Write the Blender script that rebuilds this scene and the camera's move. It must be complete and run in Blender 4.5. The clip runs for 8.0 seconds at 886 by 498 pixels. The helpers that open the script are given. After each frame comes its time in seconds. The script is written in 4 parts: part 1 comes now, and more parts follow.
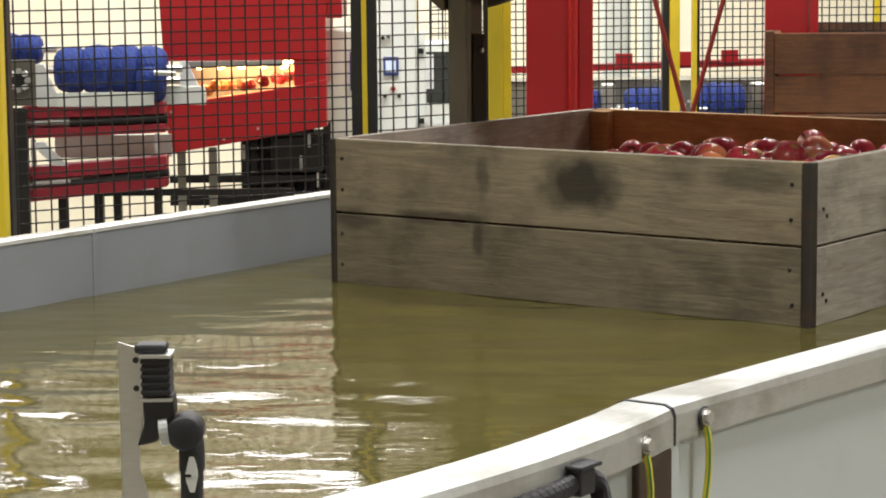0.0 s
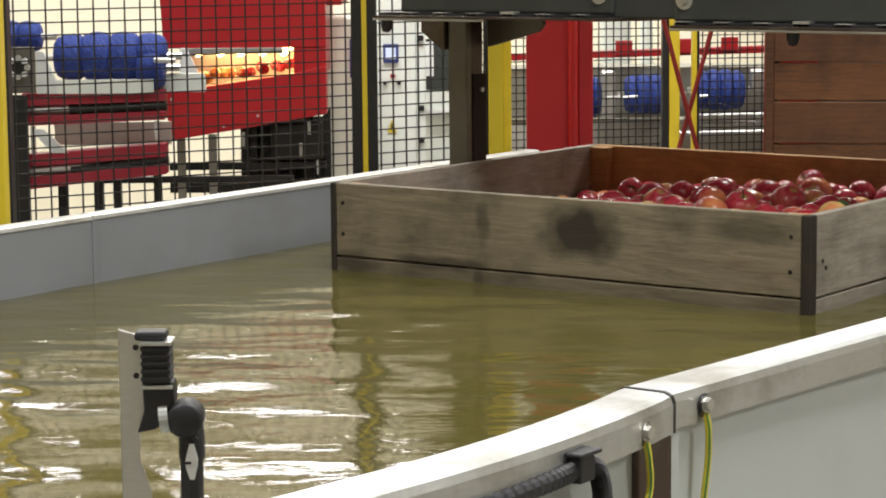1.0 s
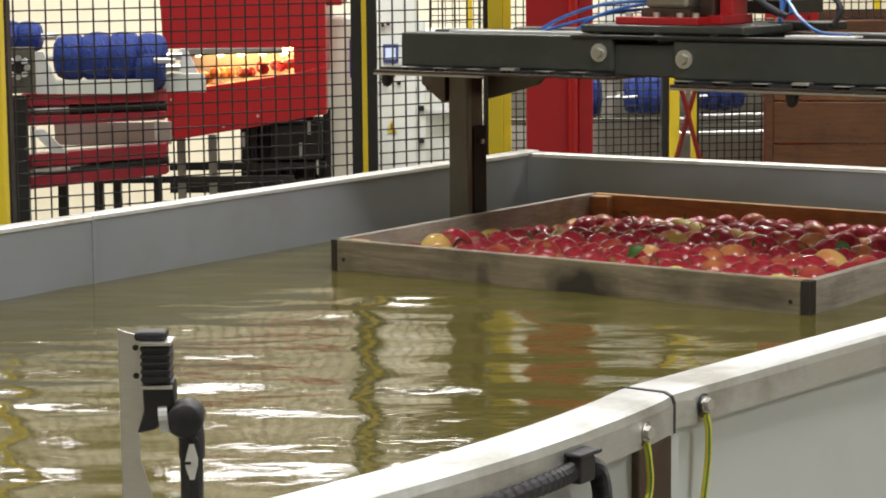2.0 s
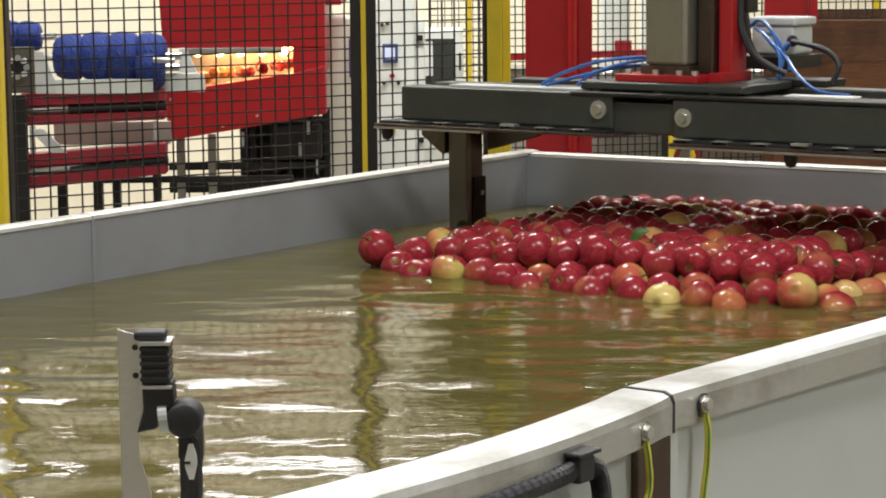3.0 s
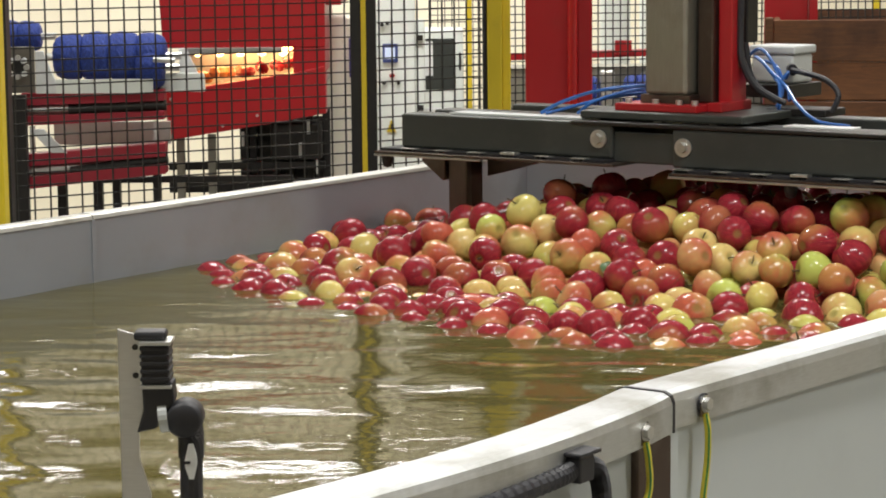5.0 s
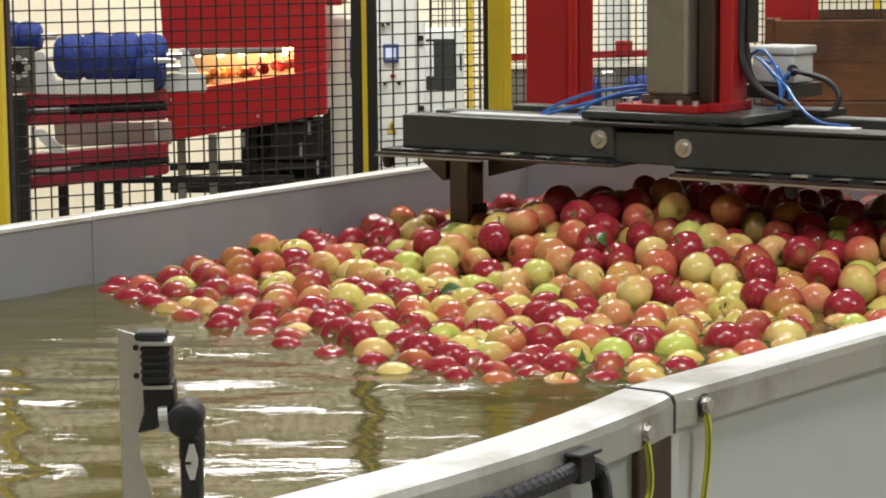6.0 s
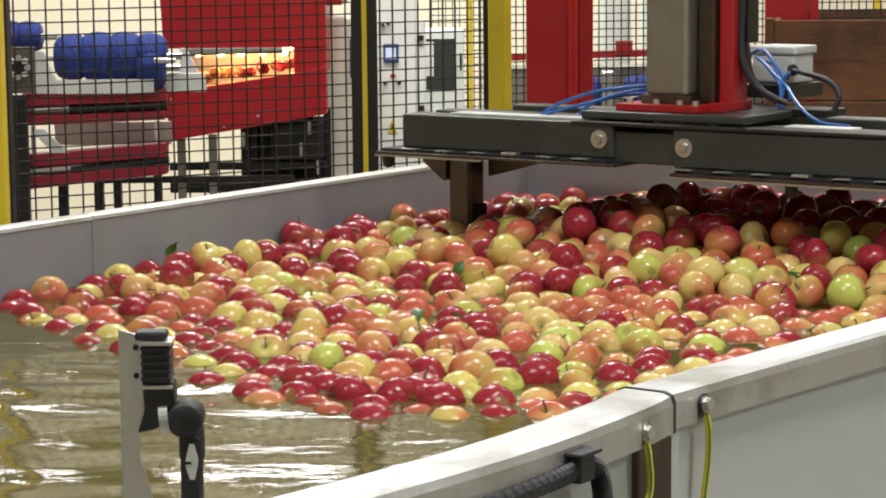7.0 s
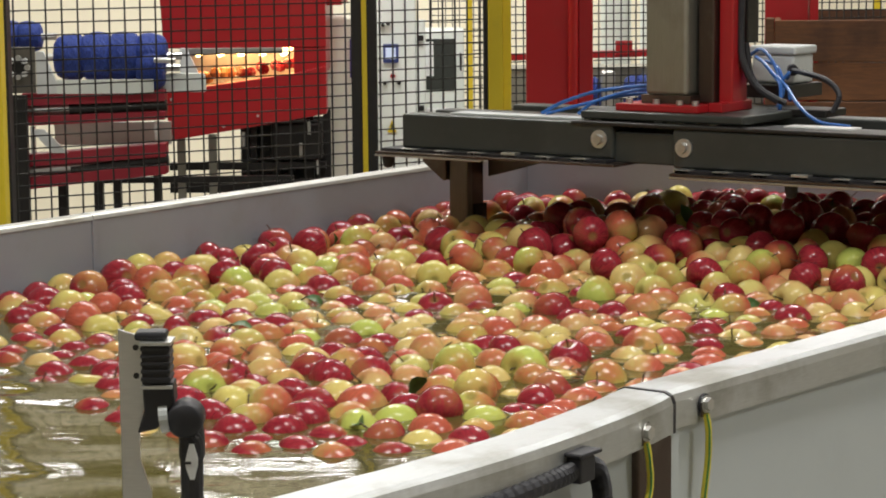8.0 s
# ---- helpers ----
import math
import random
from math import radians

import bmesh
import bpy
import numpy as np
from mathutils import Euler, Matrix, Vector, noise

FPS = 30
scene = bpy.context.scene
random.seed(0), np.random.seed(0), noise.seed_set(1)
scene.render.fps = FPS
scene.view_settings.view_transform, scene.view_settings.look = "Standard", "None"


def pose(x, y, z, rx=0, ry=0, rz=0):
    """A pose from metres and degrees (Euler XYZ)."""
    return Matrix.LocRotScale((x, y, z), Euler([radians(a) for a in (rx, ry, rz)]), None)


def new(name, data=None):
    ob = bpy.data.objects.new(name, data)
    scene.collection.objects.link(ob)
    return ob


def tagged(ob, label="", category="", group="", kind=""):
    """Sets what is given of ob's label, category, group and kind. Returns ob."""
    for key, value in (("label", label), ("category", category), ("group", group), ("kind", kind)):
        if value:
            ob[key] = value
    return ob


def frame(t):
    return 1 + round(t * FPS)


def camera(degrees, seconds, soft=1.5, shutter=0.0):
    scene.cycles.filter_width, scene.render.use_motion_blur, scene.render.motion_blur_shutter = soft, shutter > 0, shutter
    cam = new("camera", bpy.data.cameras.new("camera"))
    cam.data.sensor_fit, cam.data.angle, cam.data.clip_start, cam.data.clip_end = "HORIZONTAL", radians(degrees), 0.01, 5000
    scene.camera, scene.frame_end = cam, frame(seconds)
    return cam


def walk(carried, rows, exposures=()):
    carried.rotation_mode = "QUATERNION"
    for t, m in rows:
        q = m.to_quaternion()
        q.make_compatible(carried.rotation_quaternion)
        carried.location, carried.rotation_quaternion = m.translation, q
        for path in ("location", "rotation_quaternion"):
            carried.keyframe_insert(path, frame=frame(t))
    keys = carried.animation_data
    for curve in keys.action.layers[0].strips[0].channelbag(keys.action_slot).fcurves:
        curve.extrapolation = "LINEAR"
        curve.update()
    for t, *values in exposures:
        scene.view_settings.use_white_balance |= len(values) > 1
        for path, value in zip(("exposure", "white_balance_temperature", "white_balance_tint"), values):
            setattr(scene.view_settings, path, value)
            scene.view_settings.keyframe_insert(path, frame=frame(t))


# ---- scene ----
cam = camera(21.93, 8.0, soft=1.9, shutter=0.4)
EYE = (3.209, -3.997, 0.74)
TILT = 82.235


def aim(up, pan=0.0):
    """The camera's pose, raised by up and turned by pan degrees."""
    return pose(*EYE, TILT + up, 0, 35.938 + pan) @ pose(0, 0, 0, 0, 0, -0.543)


walk(cam, [(0.0, aim(0.3190)), (0.1, aim(0.276)), (0.2, aim(0.222)), (0.3, aim(0.095)), (0.4, aim(0.050)), (0.5, aim(0.026)),
           (0.7, aim(0.007)), (1.0, aim(0.0)), (1.7, aim(0.004)), (2.8, aim(-0.002, -0.015)), (3.5, aim(-0.008, -0.020)), (4.7, aim(-0.010, -0.020)),
           (5.8, aim(0.004, 0.0)), (7.0, aim(0.0, 0.003)), (8.0, aim(0.0, 0.0))],
     exposures=[(0.0, 0.08), (1.5, 0.0), (3.0, -0.10), (4.5, -0.15), (6.5, -0.17), (7.4, -0.18), (8.0, -0.40)])

# ---- light ----
FLOOR = -0.95
HALL = pose(EYE[0], EYE[1], 0, 0, 0, 35.938)   # the hall's axes: x along its far wall, y into its depth
world = bpy.data.worlds.new("hall_air")
world.use_nodes = True
world.node_tree.nodes["Background"].inputs["Color"].default_value = (1.0, 0.96, 0.88, 1)
world.node_tree.nodes["Background"].inputs["Strength"].default_value = 0.03
scene.world = world
scene.view_settings.exposure = 0.0
# place in the hall, watts
LAMPS = [(-2.6, 11.0, 2.45, 72), (-0.65, 11.3, 2.45, 76), (1.3, 11.0, 2.45, 76), (-0.5, 7.2, 3.1, 118), (1.7, 7.4, 3.1, 105), (1.0, 2.7, 3.3, 116), (-1.6, 1.6, 3.3, 88), (4.2, 1.6, 3.3, 95)]
for lx, ly, lz, watts in LAMPS:
    lamp = bpy.data.lights.new("tube_light", "AREA")
    lamp.shape, lamp.size, lamp.size_y = "RECTANGLE", 1.5, 0.30
    lamp.energy, lamp.color = watts, (1.0, 0.985, 0.955)
    ob = new("tube_light", lamp)
    ob.matrix_world = HALL @ pose(lx, ly, lz)


# ---- mesh tools ----
def empty(name, m, label="", category="", group=""):
    ob = new(name)
    ob.empty_display_size = 0.05
    ob.matrix_basis = m
    return tagged(ob, label, category, group)


def mesh_of(bm, mats, smooth=False):
    me = bpy.data.meshes.new("mesh")
    bm.to_mesh(me)
    bm.free()
    for m in (mats if isinstance(mats, (list, tuple)) else [mats]):
        me.materials.append(m)
    if smooth:
        me.shade_smooth()
    return me


def part(name, bm, material, parent, label="", smooth=False):
    ob = new(name, mesh_of(bm, material, smooth))
    ob.parent = parent
    return tagged(ob, label)


def solid(name, bm, material, m=None, label="", category="", kind="", group="", smooth=False):
    ob = new(name, mesh_of(bm, material, smooth))
    if m is not None:
        ob.matrix_basis = m
    return tagged(ob, label, category, group, kind)


def box(bm, x0, x1, y0, y1, z0, z1, bevel=0.0, m=None):
    r = bmesh.ops.create_cube(bm, size=1.0)
    vs = r["verts"]
    for v in vs:
        v.co = Vector((x0 + (v.co.x + 0.5) * (x1 - x0), y0 + (v.co.y + 0.5) * (y1 - y0), z0 + (v.co.z + 0.5) * (z1 - z0)))
    if bevel > 0:
        edges = list({e for v in vs for e in v.link_edges})
        r = bmesh.ops.bevel(bm, geom=edges, offset=bevel, segments=2, affect="EDGES", profile=0.5)
        vs = list({v for f in r["faces"] for v in f.verts} | {v for v in vs if v.is_valid})
    if m is not None:
        bmesh.ops.transform(bm, matrix=m, verts=[v for v in vs if v.is_valid])
    return bm


def boxed(x0, x1, y0, y1, z0, z1, bevel=0.0, m=None):
    return box(bmesh.new(), x0, x1, y0, y1, z0, z1, bevel, m)


def rod(bm, a, b, radius, segs=12, radius2=None):
    a, b = Vector(a), Vector(b)
    d = b - a
    m = Matrix.Translation((a + b) / 2) @ d.to_track_quat("Z", "Y").to_matrix().to_4x4()
    bmesh.ops.create_cone(bm, cap_ends=True, segments=segs, radius1=radius, radius2=radius if radius2 is None else radius2, depth=d.length, matrix=m)
    return bm


def rodded(a, b, radius, segs=12, radius2=None):
    return rod(bmesh.new(), a, b, radius, segs, radius2)


def smooth_path(points, n=8):
    pts = [Vector(q) for q in points]
    ext = [pts[0] * 2 - pts[1]] + pts + [pts[-1] * 2 - pts[-2]]
    out = []
    for i in range(1, len(ext) - 2):
        p0, p1, p2, p3 = ext[i - 1:i + 3]
        for k in range(n):
            s = k / n
            out.append(0.5 * (2 * p1 + (p2 - p0) * s + (2 * p0 - 5 * p1 + 4 * p2 - p3) * s * s + (3 * p1 - p0 - 3 * p2 + p3) * s ** 3))
    out.append(pts[-1])
    return out


def tube(points, radius, segs=10, n=8, rings=0.0):
    """A bent hose or cable; rings makes it corrugated."""
    bm = bmesh.new()
    path = smooth_path(points, n)
    prev = None
    up = Vector((0.13, 0.31, 0.94))
    for i, q in enumerate(path):
        d = (path[min(i + 1, len(path) - 1)] - path[max(i - 1, 0)]).normalized()
        sx = d.cross(up).normalized()
        sy = sx.cross(d)
        r = radius * (1 + (rings if i % 2 else -rings))
        ring = [bm.verts.new(q + (sx * math.cos(a) + sy * math.sin(a)) * r) for a in (2 * math.pi * k / segs for k in range(segs))]
        if prev:
            for k in range(segs):
                bm.faces.new((prev[k], prev[(k + 1) % segs], ring[(k + 1) % segs], ring[k]))
        else:
            bm.faces.new(ring)
        prev = ring
    bm.faces.new(prev[::-1])
    bmesh.ops.recalc_face_normals(bm, faces=bm.faces)
    return bm


def prism(outline, axis, a, b, bevel=0.0):
    """A plate from an outline in two axes, drawn out along the third from a to b."""
    bm = bmesh.new()

    def at(q, s):
        return {"x": (s, q[0], q[1]), "y": (q[0], s, q[1]), "z": (q[0], q[1], s)}[axis]
    lo = [bm.verts.new(at(q, a)) for q in outline]
    hi = [bm.verts.new(at(q, b)) for q in outline]
    bm.faces.new(lo)
    bm.faces.new(hi[::-1])
    n = len(outline)
    for i in range(n):
        bm.faces.new((lo[i], hi[i], hi[(i + 1) % n], lo[(i + 1) % n]))
    bmesh.ops.recalc_face_normals(bm, faces=bm.faces)
    if bevel > 0:
        bmesh.ops.bevel(bm, geom=list(bm.edges), offset=bevel, segments=2, affect="EDGES", profile=0.5)
    return bm


def lathe(profile, segs=20, m=None):
    bm = bmesh.new()
    rings = []
    for r, z in profile:
        if r < 1e-6:
            rings.append([bm.verts.new((0, 0, z))])
        else:
            rings.append([bm.verts.new((r * math.cos(2 * math.pi * k / segs), r * math.sin(2 * math.pi * k / segs), z)) for k in range(segs)])
    for a, b in zip(rings, rings[1:]):
        for k in range(segs):
            q = (k + 1) % segs
            if len(a) == 1 and len(b) > 1:
                bm.faces.new((a[0], b[q], b[k]))
            elif len(b) == 1 and len(a) > 1:
                bm.faces.new((a[k], a[q], b[0]))
            elif len(a) > 1:
                bm.faces.new((a[k], a[q], b[q], b[k]))
    bmesh.ops.recalc_face_normals(bm, faces=bm.faces)
    if m is not None:
        bmesh.ops.transform(bm, matrix=m, verts=bm.verts)
    return bm


# ---- materials ----
class Nodes:
    def __init__(self, name):
        self.mat = bpy.data.materials.new(name)
        self.mat.use_nodes = True
        self.tree = self.mat.node_tree
        self.bsdf = self.tree.nodes["Principled BSDF"]

    def node(self, kind, **inputs):
        n = self.tree.nodes.new(kind)
        for k, v in inputs.items():
            key = k.replace("_", " ")
            if hasattr(v, "is_output"):
                self.tree.links.new(v, n.inputs[key])
            else:
                n.inputs[key].default_value = v
        return n

    def link(self, a, b):
        self.tree.links.new(a, b)

    def coords(self, stretch=(1, 1, 1)):
        tc = self.node("ShaderNodeTexCoord")
        mp = self.node("ShaderNodeMapping", Vector=tc.outputs["Object"])
        mp.inputs["Scale"].default_value = stretch
        return mp.outputs["Vector"]

    def noise(self, vec, scale, detail=3.0, rough=0.55, warp=0.0):
        return self.node("ShaderNodeTexNoise", Vector=vec, Scale=scale, Detail=detail, Roughness=rough, Distortion=warp).outputs["Fac"]

    def ramp(self, fac, stops):
        n = self.node("ShaderNodeValToRGB", Fac=fac)
        el = n.color_ramp.elements
        while len(el) < len(stops):
            el.new(0.5)
        for e, (at, c) in zip(el, stops):
            e.position, e.color = at, (*c, 1) if len(c) == 3 else c
        return n.outputs["Color"]

    def mix(self, fac, a, b, how="MIX"):
        n = self.tree.nodes.new("ShaderNodeMix")
        n.data_type, n.blend_type = "RGBA", how
        for sock, v in ((n.inputs[0], fac), (n.inputs[6], a), (n.inputs[7], b)):
            if hasattr(v, "is_output"):
                self.tree.links.new(v, sock)
            elif isinstance(v, (int, float)):
                sock.default_value = v
            else:
                sock.default_value = (*v, 1)
        return n.outputs[2]

    def math(self, op, a, b=0.0, clamp=False):
        n = self.tree.nodes.new("ShaderNodeMath")
        n.operation, n.use_clamp = op, clamp
        for sock, v in ((n.inputs[0], a), (n.inputs[1], b)):
            if hasattr(v, "is_output"):
                self.tree.links.new(v, sock)
            else:
                sock.default_value = v
        return n.outputs[0]

    def bump(self, height, strength, distance=0.002):
        n = self.node("ShaderNodeBump", Height=height, Strength=strength, Distance=distance)
        self.link(n.outputs["Normal"], self.bsdf.inputs["Normal"])

    def set(self, **kw):
        for k, v in kw.items():
            key = k.replace("_", " ")
            if hasattr(v, "is_output"):
                self.link(v, self.bsdf.inputs[key])
            else:
                self.bsdf.inputs[key].default_value = (*v, 1) if isinstance(v, tuple) else v
        return self.mat


def scaled(c, k):
    return tuple(min(1.0, v * k) for v in c)


def painted(name, c, rough=0.4, metal=0.0, vary=0.18, big=2.0, fine=60.0, bump=0.12, dirt=0.15, dirt_colour=(0.10, 0.085, 0.06)):
    """Paint or plain metal with blotches, grain, grime and slight relief."""
    n = Nodes(name)
    v = n.coords()
    a = n.noise(v, big, 4)
    b = n.noise(v, fine, 3)
    col = n.ramp(a, [(0.25, scaled(c, 1 - vary)), (0.75, scaled(c, 1 + vary))])
    grime = n.math("MULTIPLY", n.ramp(n.noise(v, big * 4.3, 5, 0.65), [(0.52, (0, 0, 0)), (0.78, (1, 1, 1))]), dirt)
    col = n.mix(grime, col, dirt_colour)
    n.bump(b, bump, 0.001)
    r = n.math("ADD", n.math("MULTIPLY", a, 0.25), rough - 0.12)
    return n.set(Base_Color=col, Roughness=r, Metallic=metal)


def steel(name, c=(0.62, 0.62, 0.60), rough=0.32, stain=0.35, grain=(4, 60, 60)):
    n = Nodes(name)
    v = n.coords()
    g = n.noise(n.coords(grain), 9, 4, 0.6)
    s = n.noise(v, 7, 5, 0.6)
    col = n.mix(n.math("MULTIPLY", n.ramp(s, [(0.48, (0, 0, 0)), (0.70, (1, 1, 1))]), stain), c, (0.30, 0.285, 0.23))
    col = n.mix(0.25, col, n.ramp(g, [(0.3, scaled(c, 0.7)), (0.7, scaled(c, 1.1))]))
    n.bump(g, 0.10, 0.001)
    return n.set(Base_Color=col, Roughness=n.math("ADD", n.math("MULTIPLY", s, 0.3), rough - 0.12), Metallic=1.0)


def wood(name, dark, light, along="x", knots=(), wet=0.0, rough=0.75):
    """Weathered planks: long grain, board-to-board tone, stains and named knots."""
    n = Nodes(name)
    st = {"x": (1.5, 16, 16), "y": (16, 1.5, 16), "z": (16, 16, 1.5)}[along]
    info = n.node("ShaderNodeObjectInfo")
    shift = n.node("ShaderNodeVectorMath", Vector=n.coords(st))
    off = n.node("ShaderNodeCombineXYZ", X=n.math("MULTIPLY", info.outputs["Random"], 19.0), Y=n.math("MULTIPLY", info.outputs["Random"], 31.0))
    n.link(off.outputs[0], shift.inputs[1])
    v = shift.outputs[0]
    grain = n.noise(v, 4.0, 7, 0.68, 1.3)
    fine = n.noise(v, 22.0, 4, 0.7)
    col = n.ramp(grain, [(0.28, dark), (0.50, tuple((a + b) / 2 for a, b in zip(dark, light))), (0.72, light)])
    col = n.mix(0.18, col, n.ramp(fine, [(0.3, scaled(dark, 0.8)), (0.7, scaled(light, 1.1))]))
    plain = n.coords()
    soft = n.ramp(n.noise(plain, 2.6, 3, 0.5), [(0.35, (0, 0, 0)), (0.65, (1, 1, 1))])
    col = n.mix(n.math("MULTIPLY", soft, 0.35), col, scaled(light, 1.05))
    stain = n.ramp(n.noise(plain, 4.0, 5, 0.6), [(0.50, (0, 0, 0)), (0.66, (1, 1, 1))])
    col = n.mix(n.math("MULTIPLY", stain, 0.55), col, scaled(dark, 0.6))
    rust = n.ramp(n.noise(n.coords((0.5, 0.5, 2.2)), 6.5, 4, 0.6), [(0.58, (0, 0, 0)), (0.74, (1, 1, 1))])
    col = n.mix(n.math("MULTIPLY", rust, 0.5), col, (0.085, 0.036, 0.016))
    tone = n.math("ADD", n.math("MULTIPLY", info.outputs["Random"], 0.35), 0.8)
    cm = n.node("ShaderNodeCombineColor", Red=tone, Green=tone, Blue=tone)
    col = n.mix(1.0, col, cm.outputs[0], "MULTIPLY")
    for (x, y, z), (sx, sy, sz), k in knots:
        tc = n.node("ShaderNodeTexCoord")
        mp = n.node("ShaderNodeMapping", Vector=tc.outputs["Object"])
        mp.inputs["Location"].default_value = (-x / sx, -y / sy, -z / sz)
        mp.inputs["Scale"].default_value = (1 / sx, 1 / sy, 1 / sz)
        wob = n.node("ShaderNodeVectorMath", Vector=mp.outputs["Vector"])
        tex = n.node("ShaderNodeTexNoise", Vector=plain, Scale=14.0, Detail=3.0)
        jig = n.node("ShaderNodeVectorMath", Vector=tex.outputs["Color"])
        jig.operation = "SUBTRACT"
        jig.inputs[1].default_value = (0.5, 0.5, 0.5)
        n.link(jig.outputs[0], wob.inputs[1])
        gr = n.node("ShaderNodeTexGradient", Vector=wob.outputs[0])
        gr.gradient_type = "SPHERICAL"
        mask = n.ramp(gr.outputs["Fac"], [(0.0, (0, 0, 0)), (0.55, (1, 1, 1))])
        col = n.mix(n.math("MULTIPLY", mask, k), col, (0.018, 0.014, 0.010))
    n.bump(n.math("ADD", grain, n.math("MULTIPLY", fine, 0.5)), 0.5, 0.002)
    return n.set(Base_Color=col, Roughness=n.math("ADD", n.math("MULTIPLY", grain, 0.2), rough - 0.1 - wet))


def plain(name, c, rough=0.5, metal=0.0, **kw):
    return painted(name, c, rough, metal, vary=0.10, big=14.0, fine=160.0, bump=0.06, dirt=0.12, **kw)


def glow(name, c, strength):
    n = Nodes(name)
    tex = n.noise(n.coords(), 9.0, 3)
    n.set(Base_Color=(0.02, 0.02, 0.02), Emission_Strength=strength)
    return n.set(Emission_Color=n.ramp(tex, [(0.3, scaled(c, 0.8)), (0.7, c)]))


WALL = painted("cream_wall_paint", (0.80, 0.74, 0.58), 0.8, vary=0.05, big=0.6, fine=35, dirt=0.05)
FLOOR_M = painted("worn_concrete", (0.36, 0.34, 0.30), 0.6, vary=0.2, big=1.2, fine=50, dirt=0.3)
CEIL = painted("ceiling_sheet", (0.62, 0.60, 0.55), 0.8, vary=0.06)
RED = painted("red_machine_paint", (0.36, 0.012, 0.016), 0.33, vary=0.14, dirt=0.12)
RED_GLOSS = painted("glossy_red_paint", (0.40, 0.014, 0.016), 0.22, vary=0.05, dirt=0.05)
RED_DULL = painted("red_rail_paint", (0.36, 0.022, 0.040), 0.45, vary=0.2, dirt=0.2)
YELLOW = painted("safety_yellow_paint", (0.72, 0.55, 0.03), 0.4, vary=0.12, dirt=0.15)
BLACK = plain("black_steel_paint", (0.012, 0.011, 0.010), 0.45)
ANTHRACITE = painted("anthracite_beam_paint", (0.036, 0.040, 0.036), 0.42, vary=0.2, big=5, dirt=0.18, dirt_colour=(0.11, 0.10, 0.085))
TANK = painted("grey_tank_plastic", (0.265, 0.28, 0.305), 0.42, vary=0.12, big=1.4, dirt=0.42, dirt_colour=(0.20, 0.19, 0.16))
PANEL = painted("grey_outer_panel", (0.50, 0.54, 0.54), 0.38, vary=0.05, big=1.5, dirt=0.10, dirt_colour=(0.25, 0.25, 0.23))
RIM = steel("brushed_rim_steel", (0.62, 0.64, 0.64), 0.48, 0.85, (50, 3, 50))
RIM_OLD = steel("grimy_rim_steel", (0.55, 0.55, 0.52), 0.5, 0.85, (50, 3, 50))
ARM_STEEL = steel("dark_arm_steel", (0.20, 0.185, 0.16), 0.5, 0.6, (40, 40, 3))
STEEL = steel("plain_steel", (0.58, 0.58, 0.56), 0.35, 0.3)
DULL_STEEL = steel("stained_column_steel", (0.36, 0.35, 0.30), 0.5, 0.9, (40, 40, 3))
BROWN_STEEL = steel("brown_wet_steel", (0.12, 0.09, 0.075), 0.45, 0.6, (40, 40, 3))
ZINC = steel("zinc_plate", (0.66, 0.66, 0.64), 0.4, 0.2)
CABINET = painted("light_grey_cabinet", (0.80, 0.84, 0.79), 0.5, vary=0.04, dirt=0.06)
CREAM = painted("cream_cabinet", (0.84, 0.81, 0.68), 0.55, vary=0.04, dirt=0.06)
WHITE = plain("white_plastic", (0.75, 0.77, 0.76), 0.4)
BOXGREY = plain("pale_box_plastic", (0.55, 0.58, 0.57), 0.45)
RUBBER = plain("black_rubber", (0.018, 0.018, 0.022), 0.5)
DARKRED = plain("dark_red_bar_paint", (0.20, 0.015, 0.012), 0.4)
BLUE_HOSE = plain("blue_air_hose", (0.03, 0.13, 0.42), 0.3)
GREEN_STRIPE = plain("earth_green", (0.06, 0.22, 0.05), 0.4)
YELLOW_WIRE = plain("earth_yellow", (0.68, 0.58, 0.05), 0.4)
GLASS_DARK = plain("smoked_pane", (0.05, 0.055, 0.05), 0.12)
SCREEN = glow("lit_screen", (0.75, 0.82, 1.0), 1.1)
SCREEN_BLUE = plain("screen_bezel_blue", (0.05, 0.07, 0.22), 0.3)
OVEN = glow("hot_oven_light", (1.0, 0.60, 0.22), 20.0)
BIN_FRONT = wood("weathered_bin_planks", (0.070, 0.056, 0.037), (0.28, 0.232, 0.152), "x",
                 knots=[((0.665, 0.0, -0.070), (0.125, 0.2, 0.068), 0.9), ((0.42, 0.0, -0.070), (0.022, 0.2, 0.055), 0.5), ((0.405, 0.0, -0.205), (0.018, 0.2, 0.05), 0.6),
                        ((0.98, 0.0, -0.23), (0.05, 0.2, 0.05), 0.35), ((0.30, 0.0, -0.162), (0.16, 0.2, 0.02), 0.7), ((0.06, 0.0, -0.175), (0.09, 0.2, 0.03), 0.6),
                        ((1.08, 0.0, -0.04), (0.14, 0.2, 0.035), 0.55)], wet=0.15)
BIN_SIDE = wood("weathered_side_planks", (0.13, 0.11, 0.09), (0.40, 0.36, 0.30), "y")
BIN_IN = wood("warm_inner_planks", (0.20, 0.105, 0.042), (0.56, 0.33, 0.14), "x")
BIN_POST = wood("dark_corner_wood", (0.010, 0.0075, 0.005), (0.036, 0.027, 0.018), "z")
STACK_WOOD = wood("orange_brown_planks", (0.042, 0.016, 0.006), (0.19, 0.078, 0.027), "x")


# ---- how the apples float: spheres that rise, touch and drift with the current ----
APPLE_TIMES = [0.2 * i for i in range(41)]
BIN_W, BIN_L, BIN_H = 1.2, 1.11, 0.66


